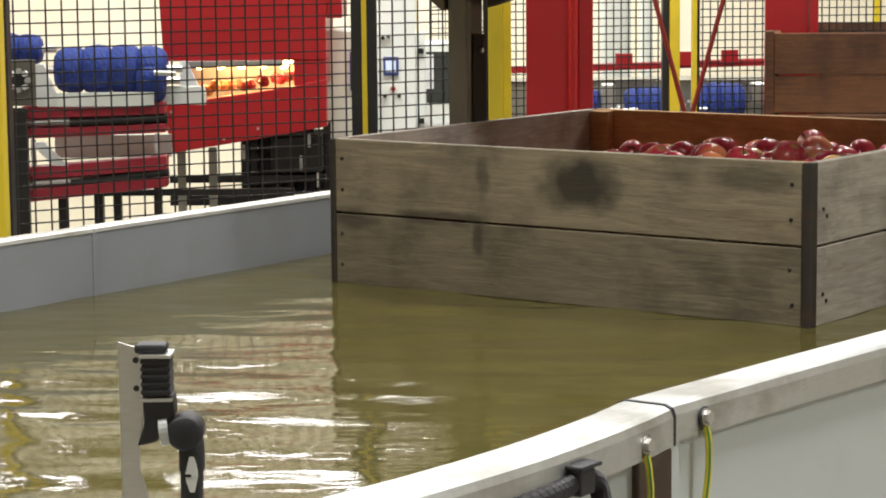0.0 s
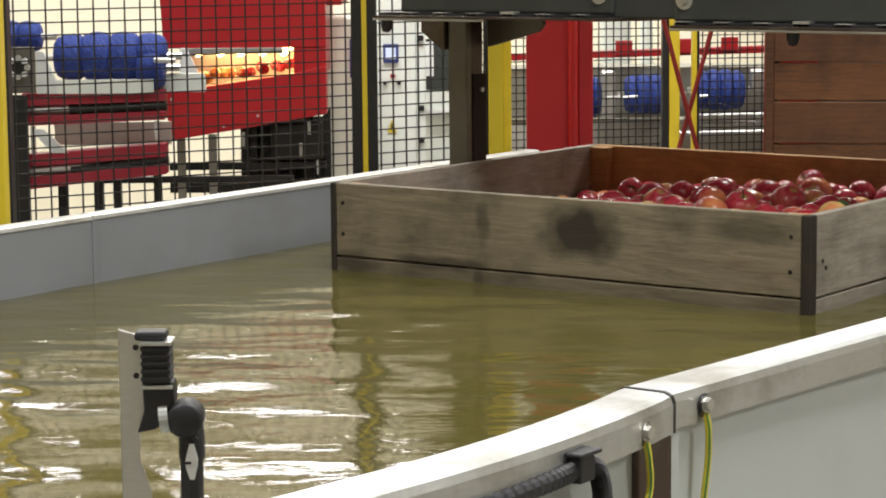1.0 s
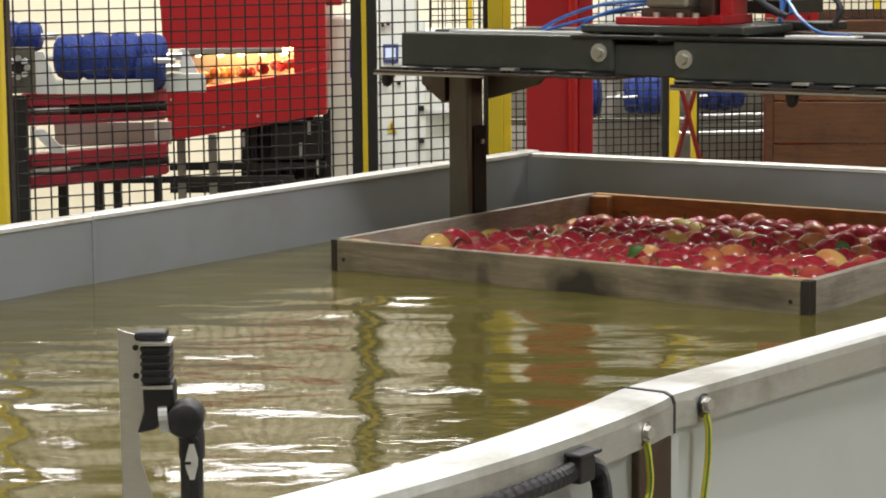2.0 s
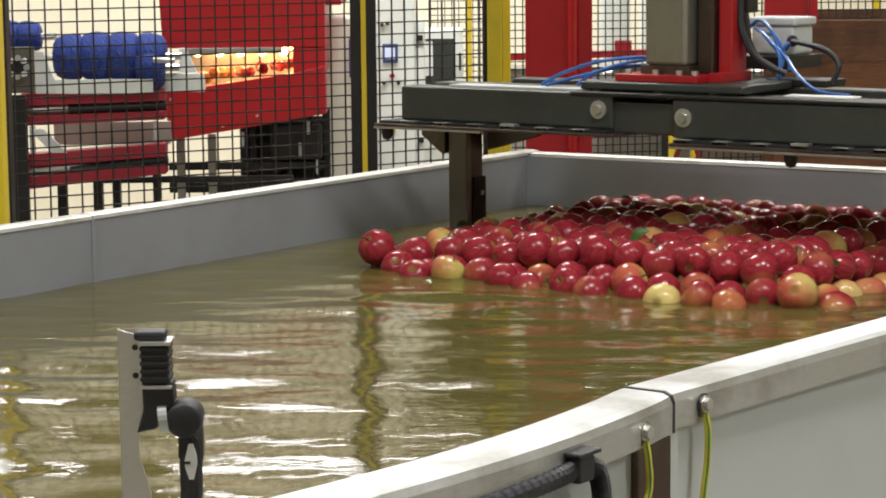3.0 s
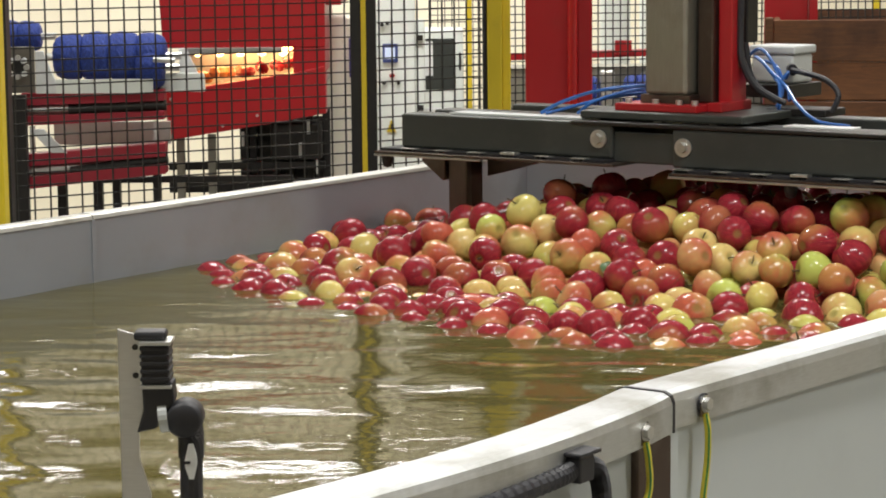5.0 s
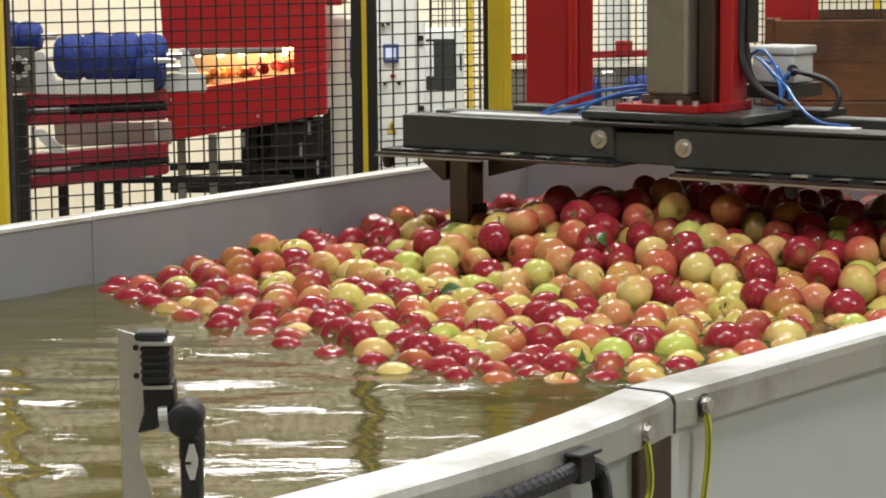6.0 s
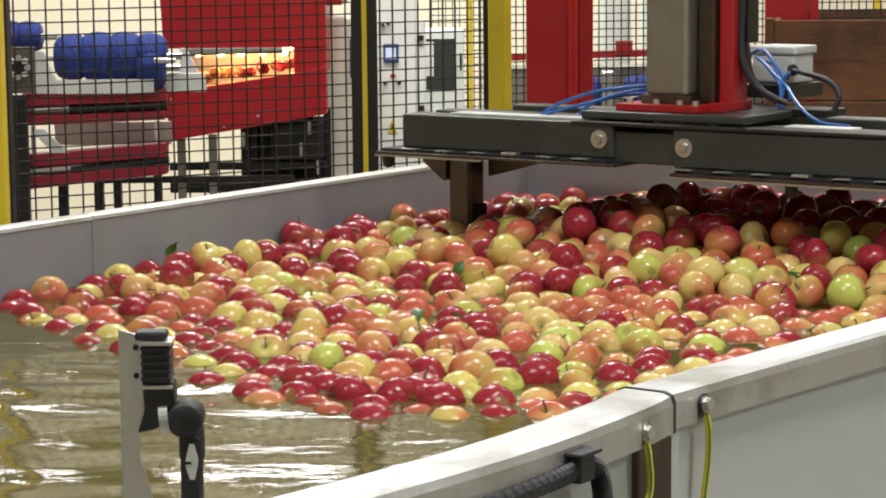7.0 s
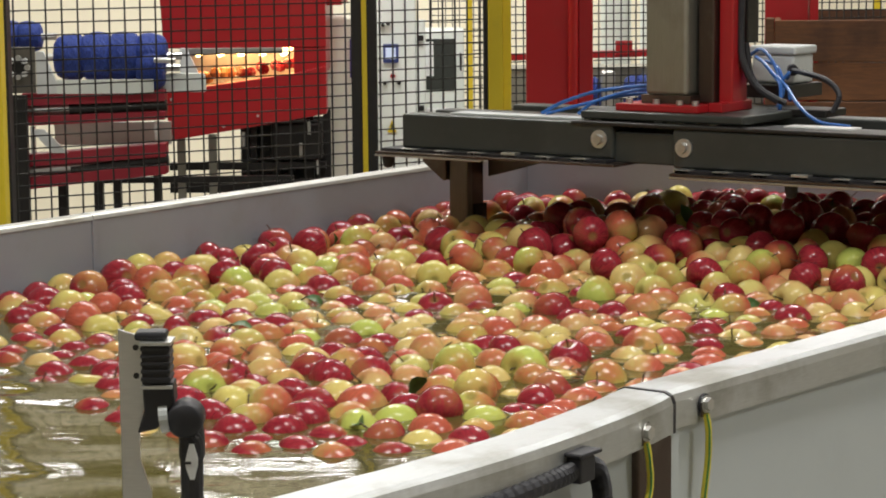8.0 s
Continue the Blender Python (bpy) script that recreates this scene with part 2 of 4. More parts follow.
def rim_height(t):
    """Height of the bin's rim over the water: it sinks at an even pace, slows and stands."""
    stop = 3.42
    if t < stop:
        return 0.325 - 0.128 * t
    return 0.325 - 0.128 * stop - 0.012 * (1 - math.exp(-(t - stop) * 6))


def heap_top(x, y, t):
    """The slope of the heap: it grows under the gripper and runs out to the front and to one side."""
    peak = np.interp(t, (1.8, 3.0, 3.5, 4.0, 4.6), (0.07, 0.102, 0.120, 0.150, 0.172))
    foot = np.interp(t, (1.8, 3.0, 4.5, 6.5), (-0.05, 0.0, -0.06, 0.07))
    side = np.interp(t, (1.8, 3.0, 4.5, 6.5), (-0.05, 0.06, 0.0, 0.14))
    front = 0.024 + 0.48 * np.maximum(y - foot, 0)
    left = 0.024 + 0.46 * np.maximum(x - side, 0)
    back = 0.05 + 0.30 * np.maximum(1.12 - y, 0)
    top = np.minimum(np.minimum(front, left), np.minimum(peak, back))
    return top + 0.16 * np.maximum(top - 0.03, 0) * (np.sin(11 * x + 1) * np.sin(9 * y + 2 * x) - 1)


def float_apples(count):
    rng = np.random.RandomState(4)
    rad = rng.uniform(0.0368, 0.0425, count)
    pos = np.zeros((count, 3))
    nx, ny = 14, 13
    for i in range(count):
        k, j = divmod(i, nx * ny)
        b, a = divmod(j, nx)
        odd = (k % 2) * 0.5
        pos[i] = (0.075 + (a + odd) * 0.0775, 0.075 + (b + odd) * 0.0765, -0.072 - 0.060 * k)
    pos += rng.uniform(-0.022, 0.022, (count, 3))
    low_end = pos[:, 2].min()
    for turn in range(70):      # let the random heap settle
        if turn % 10 == 0:
            d2 = ((pos[:, None, :] - pos[None, :, :]) ** 2).sum(2)
            ia, ib = np.nonzero(np.triu(d2 < 0.0115, 1))
        d = pos[ib] - pos[ia]
        dist = np.sqrt((d * d).sum(1)) + 1e-9
        push = d / dist[:, None] * (np.minimum(dist - (rad[ia] + rad[ib]) * 0.97, 0) * 0.38)[:, None]
        for c in range(3):
            pos[:, c] += np.bincount(ia, push[:, c], count) - np.bincount(ib, push[:, c], count)
        pos[:, 2] -= 0.0012
        pos[:, 0] = np.clip(pos[:, 0], 0.028 + rad, BIN_W - 0.028 - rad)
        pos[:, 1] = np.clip(pos[:, 1], 0.028 + rad, BIN_L - 0.028 - rad)
        pos[:, 2] = np.maximum(pos[:, 2], low_end)
    pos[:, 2] += -0.078 - np.sort(pos[:, 2])[-60]
    pos[:, 2] -= 0.115 * np.clip(0.62 - pos[:, 0], 0, 1) + 0.03 * np.clip(0.5 - pos[:, 1], 0, 1)   # heaped to one side
    vel = np.zeros_like(pos)
    rough = rng.uniform(-0.040, 0.012, count)
    dt, free = 1 / 60.0, 1.8
    pos[:, 2] += rim_height(0)
    out, spins = [], []
    spin = np.zeros((count, 2))
    old_rim = rim_height(0)
    pairs = None
    for step in range(481):
        t = step * dt
        rim = rim_height(t)
        if step % 12 == 0:
            out.append(pos.copy())
            spins.append(spin.copy())
        inside = (pos[:, 0] > 0.0) & (pos[:, 0] < BIN_W) & (pos[:, 1] > 0.0) & (pos[:, 1] < BIN_L)
        before = pos.copy()
        if t < free:
            pos[:, 2] += rim_height(t + dt) - rim
            continue
        sunk = np.clip((rad - pos[:, 2]) / (2 * rad), 0, 1)
        flow = np.zeros_like(pos)
        surge = min(1.0, max(0.0, (t - 3.2) / 1.2))
        ahead = np.clip((0.38 - pos[:, 1]) / 0.6, 0, 1) * (1 - 0.42 * np.clip((-0.7 - pos[:, 1]) / 0.8, 0, 1))
        flow[:, 1] = -FLOW_Y * surge * ahead * (0.40 + 0.60 * np.clip((pos[:, 0] + 0.3) / 1.2, 0, 1))
        flow[:, 0] = -FLOW_X * surge * np.clip((1.1 - pos[:, 1]) / 0.5, 0, 1) * np.clip((0.7 - pos[:, 0]) / 0.6, 0, 1)
        acc = np.zeros_like(pos)
        # the crowd below lifts the heap more and more; fruit that has drifted off floats low
        lift = min(1.0, max(0.0, (t - 2.9) / 1.9)) * np.clip((pos[:, 1] + 0.05) / 0.4, 0, 1) * np.clip((pos[:, 0] + 0.05) / 0.35, 0, 1)
        heavy = 0.79 + (DENSITY - 0.79) * lift
        acc[:, 2] = -9.8 + 9.8 * sunk / heavy
        # wet and jammed fruit is slow sideways
        k = np.stack([1 - np.exp(-dt * (DRAG + 2.0 * sunk))] * 2 + [1 - np.exp(-dt * (3.0 + 8.0 * sunk))], 1)
        vel += acc * dt
        vel += (flow - vel) * k
        vel = np.clip(vel, -0.6, 0.6)
        pos = pos + vel * dt
        if pairs is None or step % 4 == 0:
            d2 = ((pos[:, None, :] - pos[None, :, :]) ** 2).sum(2)
            ia, ib = np.nonzero(np.triu(d2 < 0.0115, 1))
            pairs = (ia, ib)
        ia, ib = pairs
        low = inside & (pos[:, 2] < rim + 0.015 + 0.03 * min(1.0, max(0.0, (HOLD - t) / 0.6)))
        for _ in range(5):
            d = pos[ib] - pos[ia]
            dist = np.sqrt((d * d).sum(1)) + 1e-9
            gap = np.minimum(dist - (rad[ia] + rad[ib]) * 0.97, 0)
            push = d / dist[:, None] * (gap * 0.38)[:, None]
            for c in range(3):
                pos[:, c] += np.bincount(ia, push[:, c], count) - np.bincount(ib, push[:, c], count)
            pos[low, 0] = np.clip(pos[low, 0], 0.028 + rad[low], BIN_W - 0.028 - rad[low])
            pos[low, 1] = np.clip(pos[low, 1], 0.028 + rad[low], BIN_L - 0.028 - rad[low])
            pos[:, 2] = np.maximum(pos[:, 2], rim - BIN_H + 0.03 + rad)
            near = np.where(pos[:, 1] < -1.44, 1.66, 1.68 + 0.06 * (pos[:, 1] + 1.44))
            pos[:, 0] = np.clip(pos[:, 0], -0.295 + rad, near - rad)
            pos[:, 1] = np.minimum(pos[:, 1], 1.25 + 0.083 * (pos[:, 0] + 0.3) - rad)
            pos[:, 2] = np.minimum(pos[:, 2], heap_top(pos[:, 0], pos[:, 1], t) + rough)
        moved = pos - before
        vel = moved / dt
        roll = 0.5 * np.clip(1.4 - sunk, 0.2, 1)
        spin += moved[:, :2] / rad[:, None] * roll[:, None]
    return rad, np.array(out), np.array(spins)


# ---- the hall ----
def hall_shell():
    for name, b in (("floor", (-7, 8, -4, 13, FLOOR - 0.2, FLOOR)), ):
        solid(name, boxed(*b), FLOOR_M, HALL, "worn grey concrete hall floor", "floor", "structure")
    solid("ceiling", boxed(-7, 8, -4, 13, 5.0, 5.2), CEIL, HALL, "pale sheet-metal hall ceiling", "ceiling", "structure")
    for name, b in (("wall_far", (-7, 8, 13, 13.2, FLOOR, 5.0)), ("wall_near", (-7, 8, -4.2, -4, FLOOR, 5.0)),
                    ("wall_left", (-7.2, -7, -4, 13, FLOOR, 5.0)), ("wall_right", (8, 8.2, -4, 13, FLOOR, 5.0))):
        solid(name, boxed(*b), WALL, HALL, "plain cream-painted hall wall", "wall", "structure")


def ceiling_lamp(m, z):
    top = empty("ceiling_lamp", m, "white fluorescent lamp hung under the ceiling", "lamp", "hall lamps")
    part("housing", boxed(-0.78, 0.78, -0.11, 0.11, 0.01, 0.07, 0.01), WHITE, top)
    for x in (-0.6, 0.6):
        part("hanger", rodded((x, 0, 0.07), (x, 0, 5.0 - z), 0.006, 6), STEEL, top)


# ---- the tank ----
def slab(a, b, thick, z0, z1):
    """An upright wall whose inner face runs from a to b; it is thick to the left of that way."""
    (ax, ay), (bx, by) = a, b
    d = Vector((bx - ax, by - ay)).normalized()
    n = Vector((-d.y, d.x)) * thick
    return prism([(ax, ay), (bx, by), (bx + n.x, by + n.y), (ax + n.x, ay + n.y)], "z", z0, z1)


def channel(way, width, z, lip, over):
    """A folded steel cap along the rim: flat top with rounded edges and a lip down either side."""
    pts = [Vector((x, y)) for x, y in way]
    w = width
    r = min(0.014, lip)
    prof = [(-over, z - lip), (-over, z - r), (-over + r * 0.3, z - r * 0.3), (-over + r, z)]
    prof += [(w - r, z), (w - r * 0.3, z - r * 0.3), (w, z - r), (w, z - lip)]
    prof += [(w - 0.004, z - lip), (w - 0.004, z - r), (w - r, z - 0.004), (-over + r, z - 0.004), (-over + 0.004, z - r), (-over + 0.004, z - lip)]
    bm = bmesh.new()
    rings = []
    for i, q in enumerate(pts):
        d = (pts[min(i + 1, len(pts) - 1)] - pts[max(i - 1, 0)]).normalized()
        side = Vector((-d.y, d.x))
        rings.append([bm.verts.new((q.x + side.x * u, q.y + side.y * u, v)) for u, v in prof])
    n = len(prof)
    bm.faces.new(rings[0])
    bm.faces.new(rings[-1][::-1])
    for a, b in zip(rings, rings[1:]):
        for k in range(n):
            bm.faces.new((a[k], b[k], b[(k + 1) % n], a[(k + 1) % n]))
    bmesh.ops.recalc_face_normals(bm, faces=bm.faces)
    return bm


RIM_Z = 0.15


def water_tank():
    tank = empty("water_tank", pose(0, 0, FLOOR), "long grey water tank with a brushed steel rim", "tank")
    up = -FLOOR

    def add(name, bm, mat, label=""):
        bmesh.ops.translate(bm, vec=(0, 0, up), verts=bm.verts)
        return part(name, bm, mat, tank, label)
    # far long wall in two lengths, inner face at x = -0.30
    add("wall_panel", slab((-0.300, -3.3), (-0.300, -0.452), 0.06, -0.90, RIM_Z - 0.006), TANK, "smooth grey long wall")
    add("wall_panel", slab((-0.303, -0.448), (-0.303, 1.25), 0.06, -0.90, RIM_Z - 0.006), TANK, "smooth grey long wall")
    add("seam_strip", boxed(-0.3, -0.296, -0.456, -0.444, -0.3, RIM_Z - 0.012), TANK, "thin grey seam strip")
    add("wall_panel", slab((-0.362, 1.248), (1.90, 1.436), 0.06, -0.90, RIM_Z - 0.006), TANK, "smooth grey end wall")
    add("wall_panel", slab((1.70, -3.3), (-0.36, -3.3), 0.06, -0.90, RIM_Z - 0.006), TANK, "smooth grey end wall")
    add("rim_cap", channel([(-0.300, -3.3), (-0.300, -0.452)], 0.050, RIM_Z, 0.011, 0.003), RIM_OLD)
    add("rim_cap", channel([(-0.303, -0.446), (-0.303, 1.31)], 0.050, RIM_Z, 0.011, 0.003), RIM_OLD)
    add("rim_cap", channel([(-0.29, 1.254), (1.90, 1.436)], 0.050, RIM_Z - 0.003, 0.011, 0.003), RIM_OLD)
    # camera-side long wall: two lengths that meet in a butt joint with a slight bend
    add("wall_panel", slab((1.690, -1.440), (1.640, -3.3), 0.045, -0.90, RIM_Z - 0.03), PANEL, "grey outer wall panel")
    add("wall_panel", slab((1.850, 1.40), (1.680, -1.435), 0.045, -0.90, RIM_Z - 0.03), PANEL, "grey outer wall panel")
    bowed = [(1.656, -1.464), (1.667, -1.54), (1.675, -1.63), (1.680, -1.72), (1.682, -1.80), (1.680, -1.89), (1.674, -1.99), (1.664, -2.09), (1.652, -2.19), (1.63, -2.35), (1.605, -2.60), (1.60, -3.3)]
    add("rim_cap", channel(bowed, 0.083, RIM_Z, 0.052, 0.004), RIM, "worn brushed steel rim cap")
    add("rim_cap", channel([(1.840, 1.40), (1.698, -0.85), (1.676, -1.16), (1.656, -1.458)], 0.080, RIM_Z + 0.001, 0.050, 0.004), RIM, "worn brushed steel rim cap")
    add("joint_seal", channel([(1.6555, -1.4575), (1.6555, -1.4645)], 0.0845, RIM_Z + 0.0015, 0.054, 0.005), RUBBER, "black rubber joint seal")
    add("joint_post", boxed(1.726, 1.742, -1.555, -1.470, -0.95, RIM_Z - 0.053, 0.003), BROWN_STEEL, "stained steel joint post")
    add("tank_floor", boxed(-0.36, 1.95, -3.36, 1.45, -0.95, -0.90), TANK)
    # earth bolts with striped wires
    for x, y, drop in ((1.7425, -1.387, 0.0), (1.7500, -1.553, -0.007)):
        z = RIM_Z - 0.026 + drop
        bolt = add("earth_bolt", rodded((x + 0.001, y, z), (x + 0.0035, y, z), 0.0118, 20), STEEL, "zinc washer and bolt")
        # black ring behind the washer, slightly wider than it
        part("backing_ring", rodded((x - 0.004, y, z + up), (x + 0.001, y, z + up), 0.0142, 20), RUBBER, bolt)
        part("bolt_head", rodded((x + 0.003, y, z + up), (x + 0.010, y, z + up), 0.0090, 6), ZINC, bolt)
        part("cable_lug", boxed(x, x + 0.003, y - 0.012, y - 0.002, z - 0.016 + up, z + 0.004 + up, 0.001), BROWN_STEEL, bolt)
        way = [(x + 0.004, y - 0.003, z - 0.012), (x + 0.007, y - 0.001, z - 0.035), (x + 0.007, y - 0.002 - drop * 0.4, z - 0.075), (x + 0.006, y - 0.012 + drop * 2, z - 0.13), (x + 0.004, y - 0.03, z - 0.25)]
        wire = add("earth_wire", tube(way, 0.0046, 10, 10), YELLOW_WIRE, "yellow and green earth wire")
        stripe = tube([(a + 0.0026, b - 0.0024, c) for a, b, c in way], 0.0018, 8, 10)
        bmesh.ops.translate(stripe, vec=(0, 0, up), verts=stripe.verts)
        part("stripe", stripe, GREEN_STRIPE, wire)
    # corrugated conduit clipped under the rim
    y0 = -1.712
    hose = [(1.725, -2.30, RIM_Z - 0.050), (1.741, -2.0, RIM_Z - 0.040), (1.748, -1.80, RIM_Z - 0.033), (1.750, y0 - 0.03, RIM_Z - 0.028), (1.750, y0 + 0.005, RIM_Z - 0.033),
            (1.749, y0 + 0.022, RIM_Z - 0.052), (1.748, y0 + 0.030, RIM_Z - 0.09), (1.747, y0 + 0.03, RIM_Z - 0.2)]
    add("conduit", tube([(a + 0.020, b, c - 0.012) for a, b, c in hose], 0.0122, 12, 22, 0.06), RUBBER, "black corrugated cable conduit")
    clip = add("conduit_clip", boxed(1.757, 1.784, y0 - 0.045, y0 - 0.012, RIM_Z - 0.056, RIM_Z - 0.024, 0.003), RUBBER, "black plastic clip")
    part("clip_lid", boxed(1.757, 1.788, y0 - 0.050, y0 - 0.002, RIM_Z - 0.0235 + up, RIM_Z - 0.018 + up, 0.002), RUBBER, clip)


def water_material():
    n = Nodes("murky_wash_water")
    v = n.coords()
    col = n.ramp(n.noise(v, 1.6, 4), [(0.3, (0.084, 0.073, 0.020)), (0.7, (0.106, 0.092, 0.028))])
    lie = n.node("ShaderNodeMapping", Vector=v)
    lie.inputs["Rotation"].default_value = (0, 0, math.radians(-36))
    long = n.node("ShaderNodeMapping", Vector=lie.outputs["Vector"])
    long.inputs["Scale"].default_value = (0.55, 1.5, 1)
    rip = n.math("ADD", n.noise(long.outputs["Vector"], 20.0, 3, 0.5, 0.4), n.math("MULTIPLY", n.noise(v, 48.0, 2), 0.10))
    n.bump(rip, 0.30, 0.0042)
    return n.set(Base_Color=col, Roughness=0.075, IOR=1.34, Specular_IOR_Level=0.5)


def water_sheet():
    nx, ny = 170, 380
    gu, gv = np.meshgrid(np.linspace(0, 1, nx), np.linspace(0, 1, ny))
    gy = -3.332 + gv * 4.61
    far = np.where(gy < -1.44, 1.686, 1.686 + 0.06 * (gy + 1.44))
    gx = -0.33 + gu * (far + 0.33)
    gy = gy + np.clip((gy + 0.5) / 1.78, 0, 1) * 0.083 * (gx + 0.3)     # the end wall slants
    rng = np.random.RandomState(7)
    gz = np.zeros_like(gx)
    for _ in range(34):
        ln = rng.uniform(0.075, 0.30)
        a = rng.normal(2.2, 0.42)
        gz += 0.00040 * (ln / 0.2) * np.sin((gx * math.cos(a) + gy * math.sin(a)) * 2 * math.pi / ln + rng.uniform(0, 6.28))
    # calmer beside the long wall, choppy in patches ahead of the bin
    patch = 0.5 + 0.5 * np.sin(gx * 3.1 + 1.0 + np.sin(gy * 2.3)) * np.sin(gy * 4.3 + 0.7 + np.sin(gx * 2.7))
    gz *= 0.30 + 0.85 * patch * np.clip((gx + 0.3) / 0.8, 0.1, 1)
    verts = [(x, y, z) for x, y, z in zip(gx.ravel(), gy.ravel(), gz.ravel())]
    faces = [(j * nx + i, j * nx + i + 1, (j + 1) * nx + i + 1, (j + 1) * nx + i) for j in range(ny - 1) for i in range(nx - 1)]
    me = bpy.data.meshes.new("mesh")
    me.from_pydata(verts, [], faces)
    me.shade_smooth()
    me.materials.append(water_material())
    ob = new("water", me)
    return tagged(ob, "murky olive-brown rippled wash water", "water", "", "structure")


def rim_sensor():
    """A bent plate on the tank's rim with a black sensor and its cable plug."""
    s = empty("level_sensor", HALL @ pose(-0.305, 2.20, RIM_Z), "black sensor on an upright steel bracket", "sensor")
    plate = prism([(-0.013, -0.02), (-0.013, 0.214), (0.010, 0.207), (0.014, 0.203), (0.0145, 0.155), (0.006, 0.115), (0.0055, 0.085), (0.016, 0.050), (0.016, -0.02)], "y", 0.0, 0.0035, 0.0008)
    part("bracket", plate, ZINC, s, "bent zinc steel bracket")
    part("bracket_flange", boxed(0.0105, 0.0135, -0.02, 0.0, 0.152, 0.204, 0.0008), ZINC, s)
    body = part("sensor_body", boxed(0.013, 0.040, -0.030, 0.004, 0.163, 0.205, 0.003), RUBBER, s, "ribbed black sensor body")
    for k in range(5):
        part("rib", boxed(0.0122, 0.041, -0.032, 0.002, 0.168 + k * 0.0075, 0.1715 + k * 0.0075, 0.0008), RUBBER, body)
    for z in (0.1605, 0.2030):
        part("frame_strip", boxed(0.0118, 0.0425, -0.0335, 0.003, z, z + 0.0032, 0.0006), ZINC, body, "zinc retaining strip")
    part("top_cap", boxed(0.006, 0.037, -0.026, 0.0, 0.2064, 0.215, 0.003), RUBBER, body)
    part("sensor_foot", prism([(0.013, 0.166), (0.043, 0.166), (0.044, 0.146), (0.026, 0.120), (0.007, 0.116), (0.014, 0.138)], "y", -0.028, 0.0, 0.002), RUBBER, s, "angled black plastic foot")
    part("collar", rodded((0.029, -0.020, 0.130), (0.0375, -0.020, 0.131), 0.0150, 20), BOXGREY, s, "pale metal collar")
    elbow = part("elbow_plug", tube([(0.034, -0.012, 0.131), (0.046, -0.012, 0.131), (0.055, -0.014, 0.126), (0.0585, -0.018, 0.112), (0.0585, -0.019, 0.09)], 0.0128, 16, 8), RUBBER, s, "black angled cable plug")
    part("plug_cap", lathe([(0.0, -0.019), (0.0150, -0.018), (0.0178, -0.015), (0.0178, 0.012), (0.0150, 0.016), (0.0, 0.016)], 24, pose(0.0535, -0.018, 0.129, 90)), RUBBER, elbow, smooth=True)
    part("cable", tube([(0.0585, -0.019, 0.10), (0.058, -0.019, 0.05), (0.058, -0.019, -0.02), (0.058, -0.019, -0.2)], 0.0112, 14, 6), RUBBER, s)
    tag = part("tag", prism([(0.0535, 0.090), (0.0575, 0.106), (0.0620, 0.106), (0.0655, 0.092), (0.0655, 0.086), (0.0620, 0.071), (0.0575, 0.071), (0.0535, 0.084)], "y", -0.0325, -0.0305), WHITE, elbow, "white printed mark")
    part("tag_notch", boxed(0.0528, 0.0590, -0.0330, -0.0304, 0.0862, 0.0890), RUBBER, tag)
    for z in (0.196, 0.168):
        part("screw", rodded((0.004, -0.002, z), (0.004, 0.0, z), 0.0030, 10), BLACK, s)


# ---- the wooden bin and the gripper ----
def apple_bin():
    """Origin at the rim's front left corner; planks hang below."""
    b = empty("apple_bin", pose(0, 0, rim_height(0)), "weathered grey wooden apple bin held by a gripper", "bin")
    w, ln, h, th = BIN_W, BIN_L, BIN_H, 0.020
    rnd = random.Random(3)
    zs = [0.0, -0.168, -0.329, -0.49, -0.66]
    for z1, z0 in zip(zs, zs[1:]):
        j = rnd.uniform(-0.001, 0.001)
        part("plank", boxed(0.016, w - 0.0235, j, th + j, z0 + 0.003, z1 - 0.001, 0.0025), BIN_FRONT, b)
        part("plank", boxed(0.016, w - 0.016, ln - th, ln, z0 + 0.003, z1 - 0.001, 0.0025), BIN_IN, b, "warm brown inner plank")
        part("plank", boxed(0.0, th, 0.022, ln - 0.022, z0 + 0.003, z1 - 0.001, 0.0025), BIN_SIDE, b)
        part("plank", boxed(w - th, w, 0.022, ln - 0.022, z0 + 0.003, z1 - 0.001, 0.0025), BIN_SIDE, b)
        for x in (w - 0.045, 0.035):
            for dz in (0.045, 0.115):
                part("nail", rodded((x + rnd.uniform(-0.006, 0.006), -0.0025, z1 - dz), (x, 0.004, z1 - dz), 0.0042, 8), BLACK, b)
        for y in (0.045, 0.06):
            part("nail", rodded((w - 0.002, y, z1 - 0.05 - y), (w + 0.0025, y, z1 - 0.05 - y), 0.004, 8), BLACK, b)
    for x0, x1, y0, y1 in ((0.0, 0.015, -0.002, 0.021), (w - 0.022, w + 0.001, -0.004, 0.021), (0.0, 0.015, ln - 0.021, ln + 0.001), (w - 0.015, w, ln - 0.021, ln + 0.001)):
        part("corner_post", boxed(x0, x1, y0, y1, -h, -0.001, 0.003), BIN_POST, b, "dark end-grain corner post")
    for x in (0.02, w - 0.075):
        for y0, y1 in ((0.021, 0.055), (ln - 0.05, ln - 0.021)):
            part("inner_post", boxed(x + (0.001 if x < 0.1 else 0), x + 0.055, y0, y1, -h, -0.004, 0.003), BIN_IN, b, "warm brown inner post")
    part("bin_floor", boxed(0.02, w - 0.02, 0.02, ln - 0.02, -h, -h + 0.022, 0.002), BIN_IN, b)
    return b


